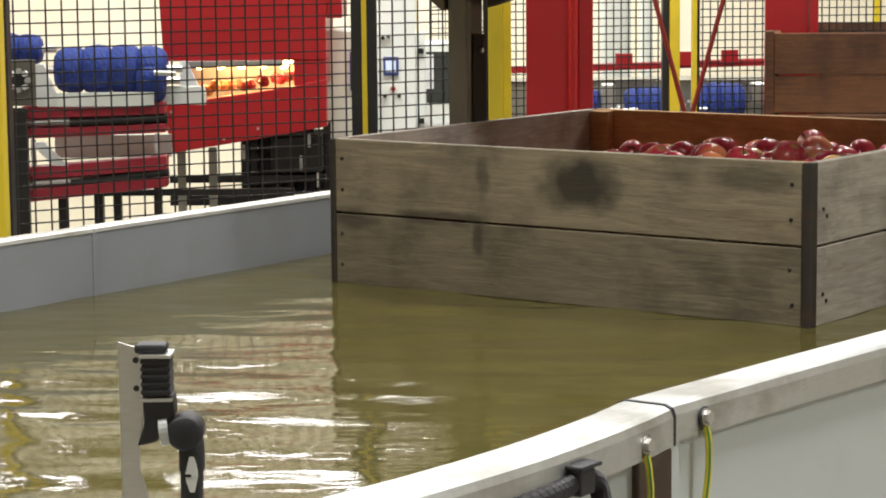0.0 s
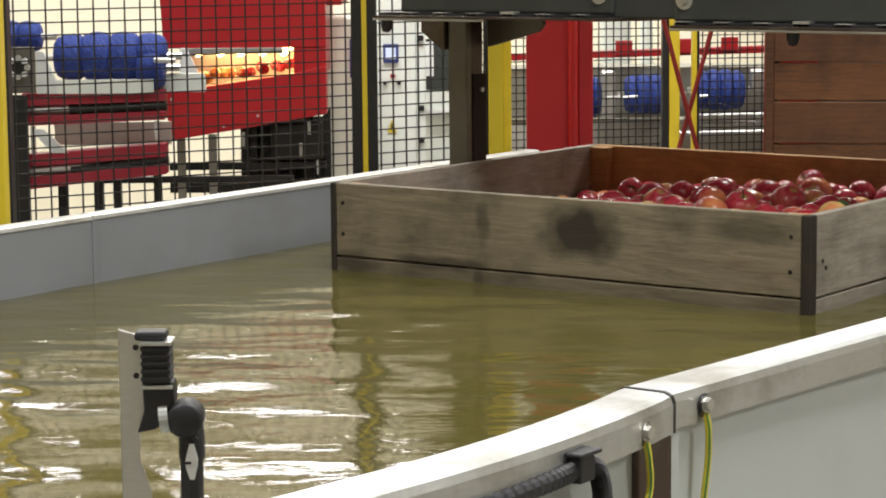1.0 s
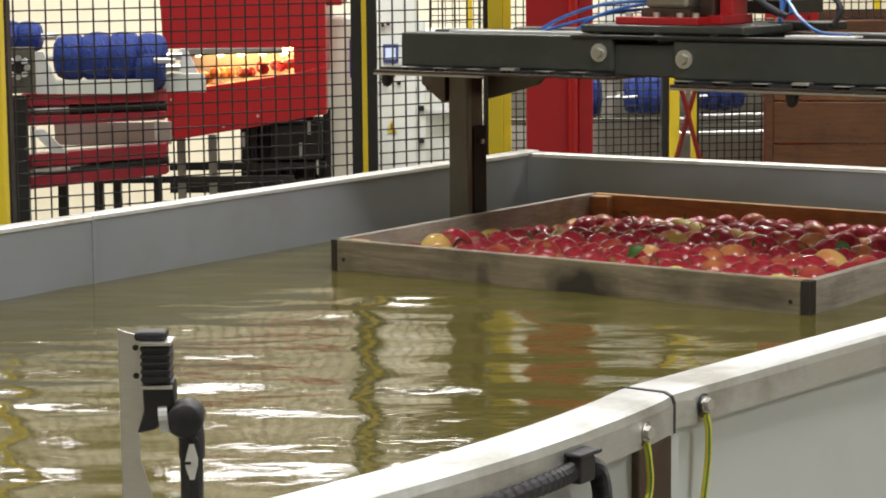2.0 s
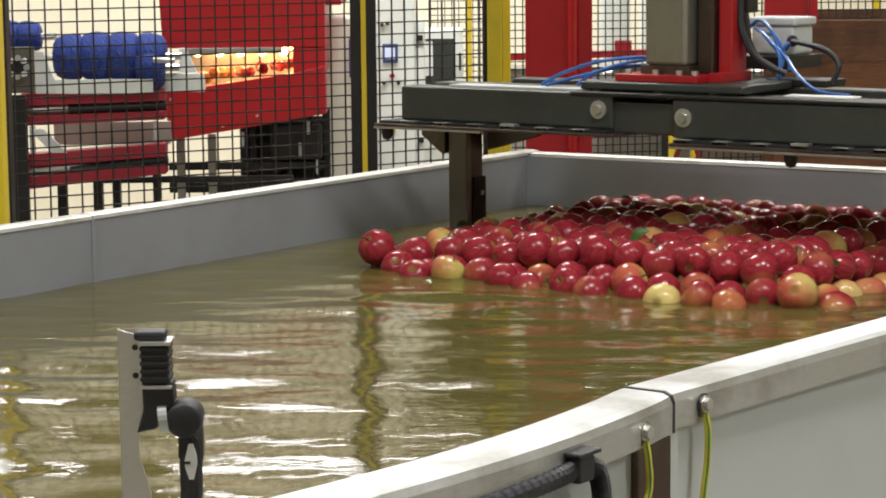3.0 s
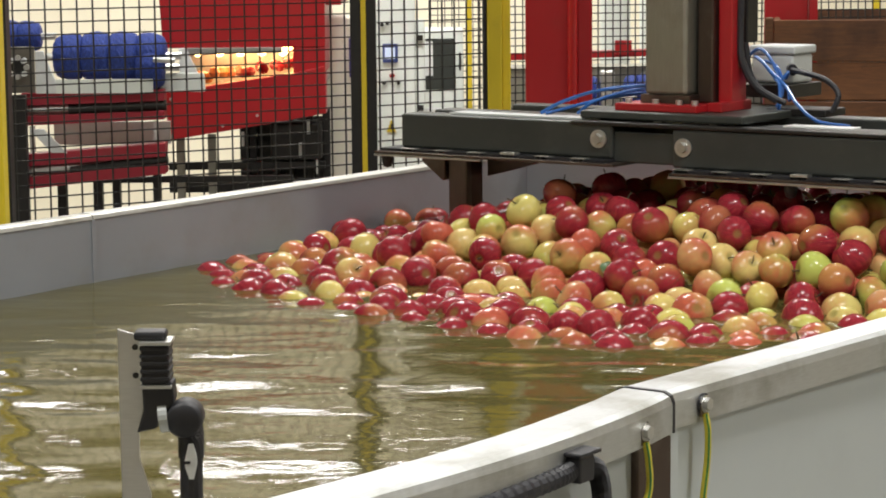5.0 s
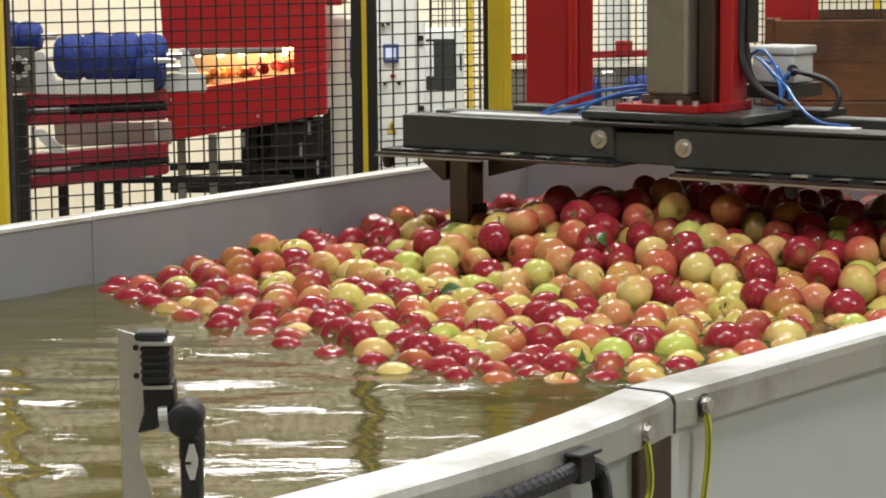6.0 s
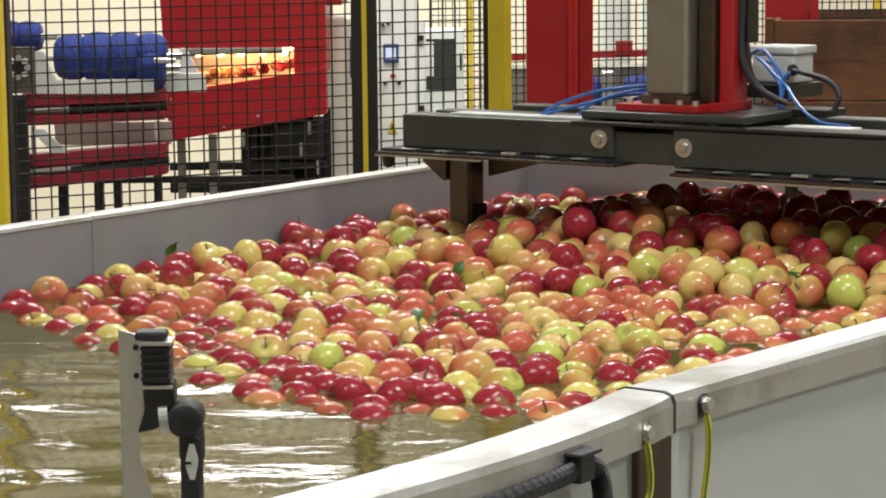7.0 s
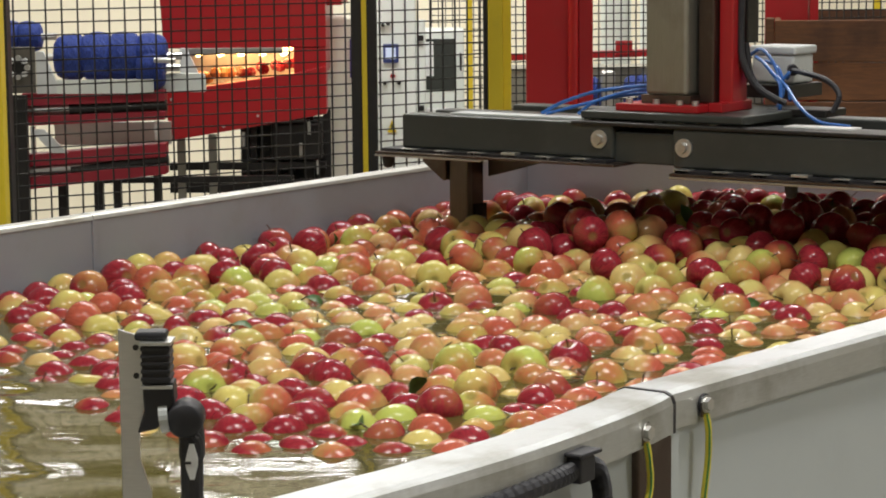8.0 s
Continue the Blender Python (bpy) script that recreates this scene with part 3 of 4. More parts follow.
def bin_gripper():
    """Origin at the water's level when the gripper has come to rest."""
    g = empty("bin_gripper", pose(0, 0, 0), "dark steel bin gripper on a lifting column", "gripper")
    y = 0.35
    for name, x0, x1, z0, z1 in (("clamp_beam", -0.060, 0.529, 0.244, 0.325), ("clamp_beam", 0.682, 1.30, 0.232, 0.318)):
        beam = part(name, boxed(x0, x1, y, y + 0.075, z0, z1, 0.006), ANTHRACITE, g, "dark painted box beam")
        xb = x1 - 0.035 if x0 < 0 else x0 + 0.030
        zb = 0.288 if x0 < 0 else 0.278
        bolt = part("beam_washer", rodded((xb, y - 0.004, zb), (xb, y + 0.002, zb), 0.0205, 24), ZINC, g, "zinc washer and bolt")
        part("bolt_head", rodded((xb, y - 0.013, zb), (xb, y - 0.004, zb), 0.0115, 6), STEEL, bolt)
        xa, xz = (-0.107, 0.20) if x0 < 0 else (0.70, 1.30)
        part("slide_plate", boxed(xa, x1 + (0.03 if x0 < 0 else 0), y - 0.045, y + 0.12, z0 - 0.013, z0 - 0.007, 0.001), BROWN_STEEL, g, "thin steel slide plate")
        part("wear_strip", boxed(xa, xz, y - 0.047, y - 0.030, z0 - 0.0185, z0 - 0.0135, 0.001), STEEL, g, "bright wear strip")
        part("pad", boxed(xa + 0.005, x1, y - 0.03, y + 0.10, z0 - 0.0065, z0 - 0.0005), RUBBER, g)
        for k in range(6):
            xk = x0 + 0.02 + k * 0.095
            if xk < x1 - 0.02:
                part("clip_block", boxed(xk, xk + 0.040, y - 0.030, y - 0.006, z0 - 0.0065, z0 + 0.001 + 0.004 * (k == 3), 0.001), ZINC, g)
        for xk in ((-0.085,) if x0 < 0 else (0.985,)):
            part("stud", lathe([(0.0, -0.034), (0.010, -0.030), (0.014, -0.018), (0.014, 0.0), (0.0, 0.0)], 14, pose(xk, y - 0.022, z0 - 0.0145)), RUBBER, g, "black rubber stud")
        part("top_rail", boxed(x0 + 0.03, x1 + 0.02, y + 0.095, y + 0.165, z1 - 0.030, z1 + 0.004, 0.003), ANTHRACITE, g)
        part("top_plate", boxed(x0 + (0.12 if x0 < 0 else 0.13), x1 - 0.08, y + 0.03, y + 0.085, z1 + 0.0005, z1 + 0.005), BOXGREY, g, "pale slide liner")
    part("rear_beam", boxed(-0.02, 1.30, 0.76, 0.83, 0.250, 0.322, 0.006), ANTHRACITE, g, "dark painted rear box beam")
    # unseen plates added behind the beams to keep lamp light off the heap
    for x0, x1 in ((-0.10, 0.53), (0.69, 1.30)):
        part("shade_plate", boxed(x0, x1, y + 0.122, 1.02, 0.226, 0.232, 0.001), BROWN_STEEL, g, "added unseen steel plate that shades the apples")
    part("slide_liner", boxed(0.925, 1.085, y + 0.055, y + 0.105, 0.3275, 0.331, 0.001), WHITE, g, "white slide liner")
    part("cross_beam", boxed(0.50, 0.80, y + 0.012, y + 0.30, 0.236, 0.306, 0.004), ANTHRACITE, g)
    part("spine_bar", boxed(0.42, 1.30, y - 0.004, y + 0.05, 0.3185, 0.327, 0.002), BLACK, g)
    part("mount_plate", boxed(0.43, 0.845, y + 0.022, y + 0.38, 0.331, 0.349, 0.004), ANTHRACITE, g, "dark mounting plate")
    for x in (0.46, 0.62, 0.76):
        part("spacer", rodded((x, y + 0.045, 0.318), (x, y + 0.045, 0.335), 0.009, 10), ZINC, g)
    part("flange", boxed(0.505, 0.715, y + 0.05, y + 0.30, 0.3495, 0.366, 0.002), RED, g, "red painted column flange")
    for x in (0.53, 0.60, 0.66, 0.70):
        part("flange_bolt", rodded((x, y + 0.07, 0.366), (x, y + 0.07, 0.376), 0.008, 6), ZINC, g)
    part("rail_foot", boxed(0.7155, 0.750, y + 0.10, y + 0.24, 0.3495, 0.370, 0.002), RED, g)
    part("column_foot", boxed(0.552, 0.678, y + 0.085, y + 0.26, 0.366, 0.385), BROWN_STEEL, g)
    part("column", boxed(0.559, 0.666, y + 0.09, y + 0.25, 0.385, 2.30, 0.008), DULL_STEEL, g, "stained bare steel lifting column")
    part("guide_bar", boxed(0.672, 0.711, y + 0.13, y + 0.24, 0.366, 2.30, 0.004), BROWN_STEEL, g)
    part("red_guide", boxed(0.7135, 0.748, y + 0.15, y + 0.22, 0.366, 2.30, 0.004), RED, g, "red painted guide rail")
    part("chain_cover", boxed(0.7495, 0.760, y + 0.20, y + 0.25, 0.50, 2.30, 0.003), BLACK, g)
    jb = part("junction_box", boxed(0.668, 0.776, 0.74, 0.84, 0.398, 0.464, 0.006), BOXGREY, g, "pale grey plastic junction box")
    part("box_lid", boxed(0.661, 0.783, 0.735, 0.845, 0.4645, 0.484, 0.005), BOXGREY, jb)
    part("cable_gland", rodded((0.775, 0.735, 0.432), (0.80, 0.69, 0.432), 0.013, 12), RUBBER, jb, "black cable gland")
    part("box_shelf", boxed(0.66, 0.79, 0.70, 0.86, 0.366, 0.397, 0.003), BLACK, g)
    part("shelf_arm", boxed(0.78, 0.93, 0.60, 0.70, 0.335, 0.352, 0.003), BLACK, g)
    hoses = [([(0.30, 0.41, 0.335), (0.36, 0.42, 0.365), (0.47, 0.44, 0.395), (0.58, 0.62, 0.40), (0.66, 0.66, 0.40)], 0.0042, BLUE_HOSE),
             ([(0.38, 0.44, 0.335), (0.42, 0.46, 0.365), (0.50, 0.52, 0.39), (0.60, 0.64, 0.395)], 0.0040, BLUE_HOSE),
             ([(0.70, 0.70, 0.46), (0.74, 0.66, 0.45), (0.78, 0.64, 0.42), (0.805, 0.62, 0.40), (0.815, 0.60, 0.36), (0.815, 0.59, 0.33)], 0.0045, BLUE_HOSE),
             ([(0.77, 0.64, 0.43), (0.82, 0.62, 0.40), (0.88, 0.56, 0.365), (0.96, 0.50, 0.335), (1.05, 0.47, 0.330)], 0.0042, BLUE_HOSE),
             ([(0.66, 0.72, 0.45), (0.71, 0.70, 0.478), (0.76, 0.67, 0.45), (0.79, 0.65, 0.40)], 0.0042, BLUE_HOSE),
             ([(0.754, 0.530, 0.62), (0.752, 0.53, 0.51), (0.760, 0.53, 0.455), (0.785, 0.54, 0.405), (0.83, 0.56, 0.372)], 0.0085, RUBBER),
             ([(0.752, 0.555, 0.50), (0.762, 0.56, 0.43), (0.79, 0.57, 0.39), (0.84, 0.58, 0.365)], 0.007, RUBBER),
             ([(0.72, 0.71, 0.45), (0.765, 0.68, 0.44), (0.79, 0.66, 0.41), (0.80, 0.64, 0.38), (0.79, 0.63, 0.345)], 0.0040, BLUE_HOSE),
             ([(0.30, 0.43, 0.332), (0.37, 0.45, 0.352), (0.46, 0.50, 0.375), (0.54, 0.60, 0.38)], 0.0040, BLUE_HOSE),
             ([(0.80, 0.66, 0.415), (0.815, 0.64, 0.43), (0.80, 0.63, 0.405), (0.825, 0.62, 0.395), (0.84, 0.60, 0.37)], 0.0040, BLUE_HOSE),
             ([(0.80, 0.69, 0.432), (0.85, 0.66, 0.428), (0.91, 0.64, 0.415), (0.945, 0.63, 0.385), (0.935, 0.62, 0.345)], 0.0065, RUBBER)]
    for way, r, mat in hoses:
        part("air_hose" if mat is BLUE_HOSE else "cable", tube(way, r, 8, 8), mat, g)
    # grip arms that reach down either side of the bin
    for x, s in ((-0.081, 1), (1.281, -1)):
        # outer gusset and web get a darker steel than the lit arm, as shade
        part("arm_bracket", prism([(x - s * 0.075, 0.222), (x - s * 0.003, 0.222), (x - s * 0.003, 0.146), (x - s * 0.012, 0.143), (x - s * 0.075, 0.188)], "y", 0.560, 0.612, 0.003), BROWN_STEEL, g, "stained arm gusset in darker brown for its shaded face")
        part("arm_bracket", prism([(x + s * 0.054, 0.222), (x + s * 0.215, 0.222), (x + s * 0.222, 0.205), (x + s * 0.205, 0.188), (x + s * 0.12, 0.165), (x + s * 0.054, 0.148)], "y", 0.660, 0.675, 0.003), ARM_STEEL, g, "stained steel arm gusset")
        part("grip_arm", boxed(min(x, x + s * 0.056), max(x, x + s * 0.056), 0.570, 0.592, -0.60, 0.222, 0.004), ARM_STEEL, g, "stained flat steel grip arm")
        part("arm_web", boxed(min(x + s * 0.006, x + s * 0.052), max(x + s * 0.006, x + s * 0.052), 0.593, 0.645, -0.60, 0.222, 0.003), BROWN_STEEL, g, "stained arm web in darker brown for its shaded side")
        xs = x + s * 0.0525
        part("arm_plate", boxed(min(xs, xs + s * 0.004), max(xs, xs + s * 0.004), 0.600, 0.652, -0.60, 0.085, 0.001), BIN_POST, g, "dark wear plate")
        part("arm_bolt", rodded((xs + s * 0.004, 0.630, 0.045), (xs + s * 0.010, 0.630, 0.045), 0.006, 8), ZINC, g)
        part("arm_bar", boxed(min(x, x + s * 0.10), max(x, x + s * 0.10), 0.46, 0.86, 0.2235, 0.240, 0.002), BLACK, g)
    return g


# ---- fences ----
FENCE_TOP = 1.25


def fence(a, b, pitch_x, pitch_z, label):
    """A panel of black wire mesh between two places of the hall's plan."""
    (ax, ay), (bx, by) = a, b
    ln = math.hypot(bx - ax, by - ay)
    turn = math.degrees(math.atan2(by - ay, bx - ax))
    f = empty("safety_fence", HALL @ pose(ax, ay, FLOOR, 0, 0, turn), label, "fence", "safety fence")
    h = FENCE_TOP - FLOOR
    r = 0.0019
    tall = mesh_of(boxed(-r, r, -r, r, 0.10, h), BLACK)
    wide = mesh_of(boxed(0, ln, -r - 0.0035, r - 0.0035, -r, r), BLACK)
    for i in range(int(ln / pitch_x) + 1):
        w = new("upright_wire", tall)
        w.parent, w.location = f, (i * pitch_x + 0.01, 0, 0)
    for i in range(int((h - 0.1) / pitch_z) + 1):
        w = new("level_wire", wide)
        w.parent, w.location = f, (0, 0, 0.10 + i * pitch_z)
    for z in (0.09, h):
        part("rail", boxed(0, ln, -0.012, 0.012, z - 0.012, z + 0.012), BLACK, f)


def post(name, x, y, z1, parts, label):
    """An upright built of strips: (x0, x1, y0, y1, material) in the hall's axes round its foot."""
    p = empty(name, HALL @ pose(x, y, FLOOR), label, "post", "safety fence" if "fence" in name else "")
    for nm, x0, x1, y0, y1, mat in parts:
        part(nm, boxed(x0, x1, y0, y1, 0.012, z1 - FLOOR, 0.015 if nm == "round_edge" else 0.003), mat, p, smooth=nm == "round_edge")
    part("foot_plate", boxed(-0.06, 0.06, -0.06, 0.06, 0, 0.012, 0.002), BLACK, p)


def fences():
    fence((-1.30, 6.0), (-0.262, 6.62), 0.0455, 0.0335, "black wire-mesh safety fence beside the tank")
    fence((-0.186, 6.66), (0.130, 6.90), 0.0460, 0.0345, "black wire-mesh safety fence beside the tank")
    fence((0.222, 7.9), (0.765, 8.02), 0.0270, 0.0270, "fine black wire-mesh safety fence behind the gantry")
    fence((0.905, 8.02), (2.4, 8.25), 0.0270, 0.0270, "fine black wire-mesh safety fence behind the gantry")
    fence((-0.05, 9.8), (0.30, 9.8), 0.030, 0.030, "far black wire-mesh safety fence")
    post("fence_post", -1.083, 5.60, 1.3, [("upright", -0.012, 0.012, -0.03, 0.03, YELLOW)], "yellow upright of the safety fence")
    post("fence_post", -1.123, 5.90, 1.3, [("upright", -0.012, 0.012, -0.03, 0.03, BLACK)], "black upright of the safety fence")
    post("fence_post", -0.224, 6.64, 1.3, [("upright", -0.036, 0.038, -0.028, 0.03, BLACK), ("stripe", -0.005, 0.010, -0.031, -0.0285, YELLOW)], "black fence post with a yellow stripe")
    post("fence_post", 0.180, 7.20, 1.3, [("edge", -0.048, -0.034, -0.03, 0.03, BLACK), ("upright", -0.033, 0.012, -0.035, 0.04, YELLOW), ("flank", 0.013, 0.040, -0.005, 0.04, YELLOW)], "yellow square fence post")
    post("fence_post", 0.800, 8.0, 1.3, [("edge", -0.030, -0.007, -0.03, 0.03, BLACK), ("upright", -0.006, 0.030, -0.035, 0.03, YELLOW)], "yellow and black fence post")
    post("fence_post", 0.886, 8.0, 1.3, [("upright", -0.012, 0.006, -0.02, 0.02, YELLOW), ("edge", 0.0065, 0.014, -0.022, 0.02, BLACK)], "slim yellow fence post")
    post("fence_post", 0.125, 9.8, 1.3, [("upright", -0.014, 0.010, -0.02, 0.02, YELLOW)], "slim yellow fence post")
    post("fence_post", 1.690, 8.9, 1.3, [("upright", -0.014, 0.010, -0.02, 0.02, YELLOW)], "slim yellow fence post")
    post("gantry_column", 0.380, 7.44, 2.6, [("web", -0.106, 0.060, -0.06, -0.04, RED), ("flange", 0.062, 0.108, -0.075, 0.10, RED), ("inner_flange", 0.020, 0.058, -0.039, 0.10, RED), ("round_edge", 0.028, 0.0605, -0.0945, -0.062, RED_GLOSS)], "red painted steel gantry column")
    post("gantry_column", 1.200, 7.93, 2.6, [("web", -0.088, 0.060, -0.06, -0.04, RED), ("flange", 0.062, 0.092, -0.075, 0.10, RED)], "red painted steel gantry column")
    for a, b in (((0.738, 0.523), (0.885, -0.03)), ((0.949, 0.521), (0.800, -0.03))):
        k = (b[1] - FLOOR) / (a[1] - b[1])
        lo = (b[0] + (b[0] - a[0]) * k, FLOOR)
        hi = (a[0] - (b[0] - a[0]) * 0.8, a[1] + (a[1] - b[1]) * 0.8)
        solid("brace_bar", rodded((lo[0], 7.8 + (0.012 if a[0] > 0.8 else 0), lo[1]), (hi[0], 7.8 + (0.012 if a[0] > 0.8 else 0), hi[1]), 0.008, 8), DARKRED, HALL, "dark red diagonal brace of the gantry", "brace", "", "gantry braces")


# ---- machines behind the fence ----
BRISTLE = None


def bristles():
    n = Nodes("blue_nylon_bristles")
    v = n.coords((1, 1, 1))
    f = n.noise(n.coords((3, 1, 1)), 120.0, 3, 0.6)
    col = n.ramp(f, [(0.30, (0.008, 0.020, 0.11)), (0.70, (0.026, 0.066, 0.36))])
    n.bump(f, 0.5, 0.004)
    return n.set(Base_Color=col, Roughness=0.7)


def brush(parent, x0, x1, y, z, r, seed, lobes=4):
    """A round brush of bristle tufts along x, with a lumpy edge, on a steel shaft."""
    rnd = random.Random(seed)
    bm = bmesh.new()
    segs, rings = 40, 48
    prev = None
    for i in range(rings + 1):
        s = i / rings
        x = x0 + (x1 - x0) * s
        lump = 0.82 + 0.18 * abs(math.sin(s * math.pi * lobes)) ** 0.45
        end = min(1.0, 0.72 + 0.28 * math.sin(math.pi * min(1, max(0, s * 1.0))) ** 0.35)
        ring = []
        for k in range(segs):
            a = 2 * math.pi * k / segs
            q = r * lump * end * rnd.uniform(0.985, 1.015)
            ring.append(bm.verts.new((x + rnd.uniform(-0.001, 0.001), y + q * math.cos(a), z + q * math.sin(a))))
        if prev:
            for k in range(segs):
                bm.faces.new((prev[k], prev[(k + 1) % segs], ring[(k + 1) % segs], ring[k]))
        else:
            bm.faces.new(ring)
        prev = ring
    bm.faces.new(prev)
    bmesh.ops.recalc_face_normals(bm, faces=bm.faces)
    b = part("brush", bm, BRISTLE, parent, "dark blue nylon bristle brush")
    part("shaft", rodded((x0 - 0.03, y, z), (x1 + 0.05, y, z), 0.012, 12), STEEL, b)


def brush_conveyor():
    c = empty("brush_conveyor", HALL @ pose(-1.14, 7.5, FLOOR), "red-railed roller conveyor with blue brushes", "conveyor")
    up = -FLOOR

    def add(name, bm, mat, label=""):
        bmesh.ops.translate(bm, vec=(1.14, -7.5, up), verts=bm.verts)
        return part(name, bm, mat, c, label)

    def rail(name, z0a, z0b, z1a, z1b, mat, y0, y1, xa=-1.372, xb=-0.905):
        return add(name, prism([(xa, z0a), (xb, z0b), (xb, z1b), (xa, z1a)], "y", y0, y1, 0.003), mat)
    rail("rail", 0.205, 0.218, 0.247, 0.255, RED_DULL, 7.47, 7.55)
    rail("rail", 0.140, 0.157, 0.172, 0.186, RED_DULL, 7.47, 7.55)
    rail("rail", 0.005, 0.035, 0.045, 0.080, RED_DULL, 7.47, 7.55)
    rail("rail", -0.070, -0.022, -0.030, 0.012, RED_DULL, 7.47, 7.55)
    for za, zb in ((0.189, 0.202), (-0.012, 0.024)):
        add("roller", rodded((-1.372, 7.50, za), (-0.905, 7.50, zb), 0.0165, 16), STEEL, "dark steel roller")
        add("roller_sleeve", rodded((-1.22, 7.495, za + 0.001), (-0.90, 7.495, zb + 0.001), 0.0185, 16), BLACK, "black roller sleeve")
    add("back_board", boxed(-1.25, -0.935, 7.430, 7.442, 0.247, 0.292), CABINET, "pale grey guide board")
    add("side_plate", prism([(-1.318, 0.246), (-1.318, 0.385), (-1.292, 0.385), (-1.238, 0.246)], "y", 7.45, 7.462, 0.002), WHITE, "white sloping side plate")
    add("side_plate", prism([(-0.862, 0.245), (-0.862, 0.385), (-0.84, 0.385), (-0.80, 0.30), (-0.80, 0.245)], "y", 7.56, 7.572, 0.002), WHITE, "white sloping side plate")
    add("cover_plate", prism([(-0.935, 0.243), (-0.93, 0.285), (-0.90, 0.305), (-0.78, 0.305), (-0.775, 0.285), (-0.775, 0.243)], "y", 7.52, 7.54, 0.003), CABINET, "pale grey rounded cover plate")
    add("strut", prism([(-1.345, 0.13), (-1.30, 0.13), (-1.225, 0.052), (-1.275, 0.052)], "y", 7.455, 7.466, 0.001), WHITE, "white diagonal strut")
    add("strut", boxed(-1.352, -1.338, 7.5, 7.52, 0.045, 0.135), WHITE)
    add("strut", boxed(-0.945, -0.930, 7.5, 7.52, 0.08, 0.15), WHITE)
    add("frame_bar", boxed(-1.30, -0.91, 7.66, 7.69, 0.06, 0.135), ZINC, "dull steel cross bar")
    hub = add("bearing", lathe([(0.0, -0.012), (0.016, -0.012), (0.016, 0.0), (0.024, 0.0), (0.024, 0.010), (0.0, 0.010)], 20, pose(-1.368, 7.42, 0.335, 90)), BLACK, "bright steel bearing hub")
    for k in range(8):
        a = math.pi * 2 * k / 8
        add("sprocket_tooth", rodded((-1.368 + 0.030 * math.cos(a), 7.395, 0.335 + 0.030 * math.sin(a)), (-1.368 + 0.030 * math.cos(a), 7.42, 0.335 + 0.030 * math.sin(a)), 0.0095, 8), WHITE if k % 2 else ZINC)
    add("bearing_plate", boxed(-1.435, -1.318, 7.435, 7.448, 0.25, 0.40, 0.003), ARM_STEEL, "dull steel bearing plate")
    add("front_leg", boxed(-1.412, -1.345, 7.40, 7.432, FLOOR, 0.245, 0.002), BLACK, "black steel leg")
    for x0, x1 in ((-1.285, -1.255), (-1.165, -1.135), (-1.098, -1.075), (-0.965, -0.940)):
        add("leg", boxed(x0, x1, 7.6, 7.64, FLOOR, 0.02, 0.002), BLACK)
    add("cross_rail", boxed(-1.15, -0.50, 7.65, 7.68, -0.07, -0.05), BLACK)
    # brushes lie in the conveyor's own axes
    for i, (x0, x1, y, z, r) in enumerate(((-1.265, -0.90, 7.52, 0.362, 0.082), (-1.62, -1.325, 7.62, 0.425, 0.056))):
        brush(c, x0 + 1.14, x1 + 1.14, y - 7.5, z + up, r, 10 + i)
    brush(c, -0.995 + 1.14, -0.905 + 1.14, 0.0, 0.325 + up, 0.074, 14, 1)
    add("shaft_nut", rodded((-0.93, 7.42, 0.355), (-0.86, 7.42, 0.352), 0.009, 10), STEEL, "bright shaft end")


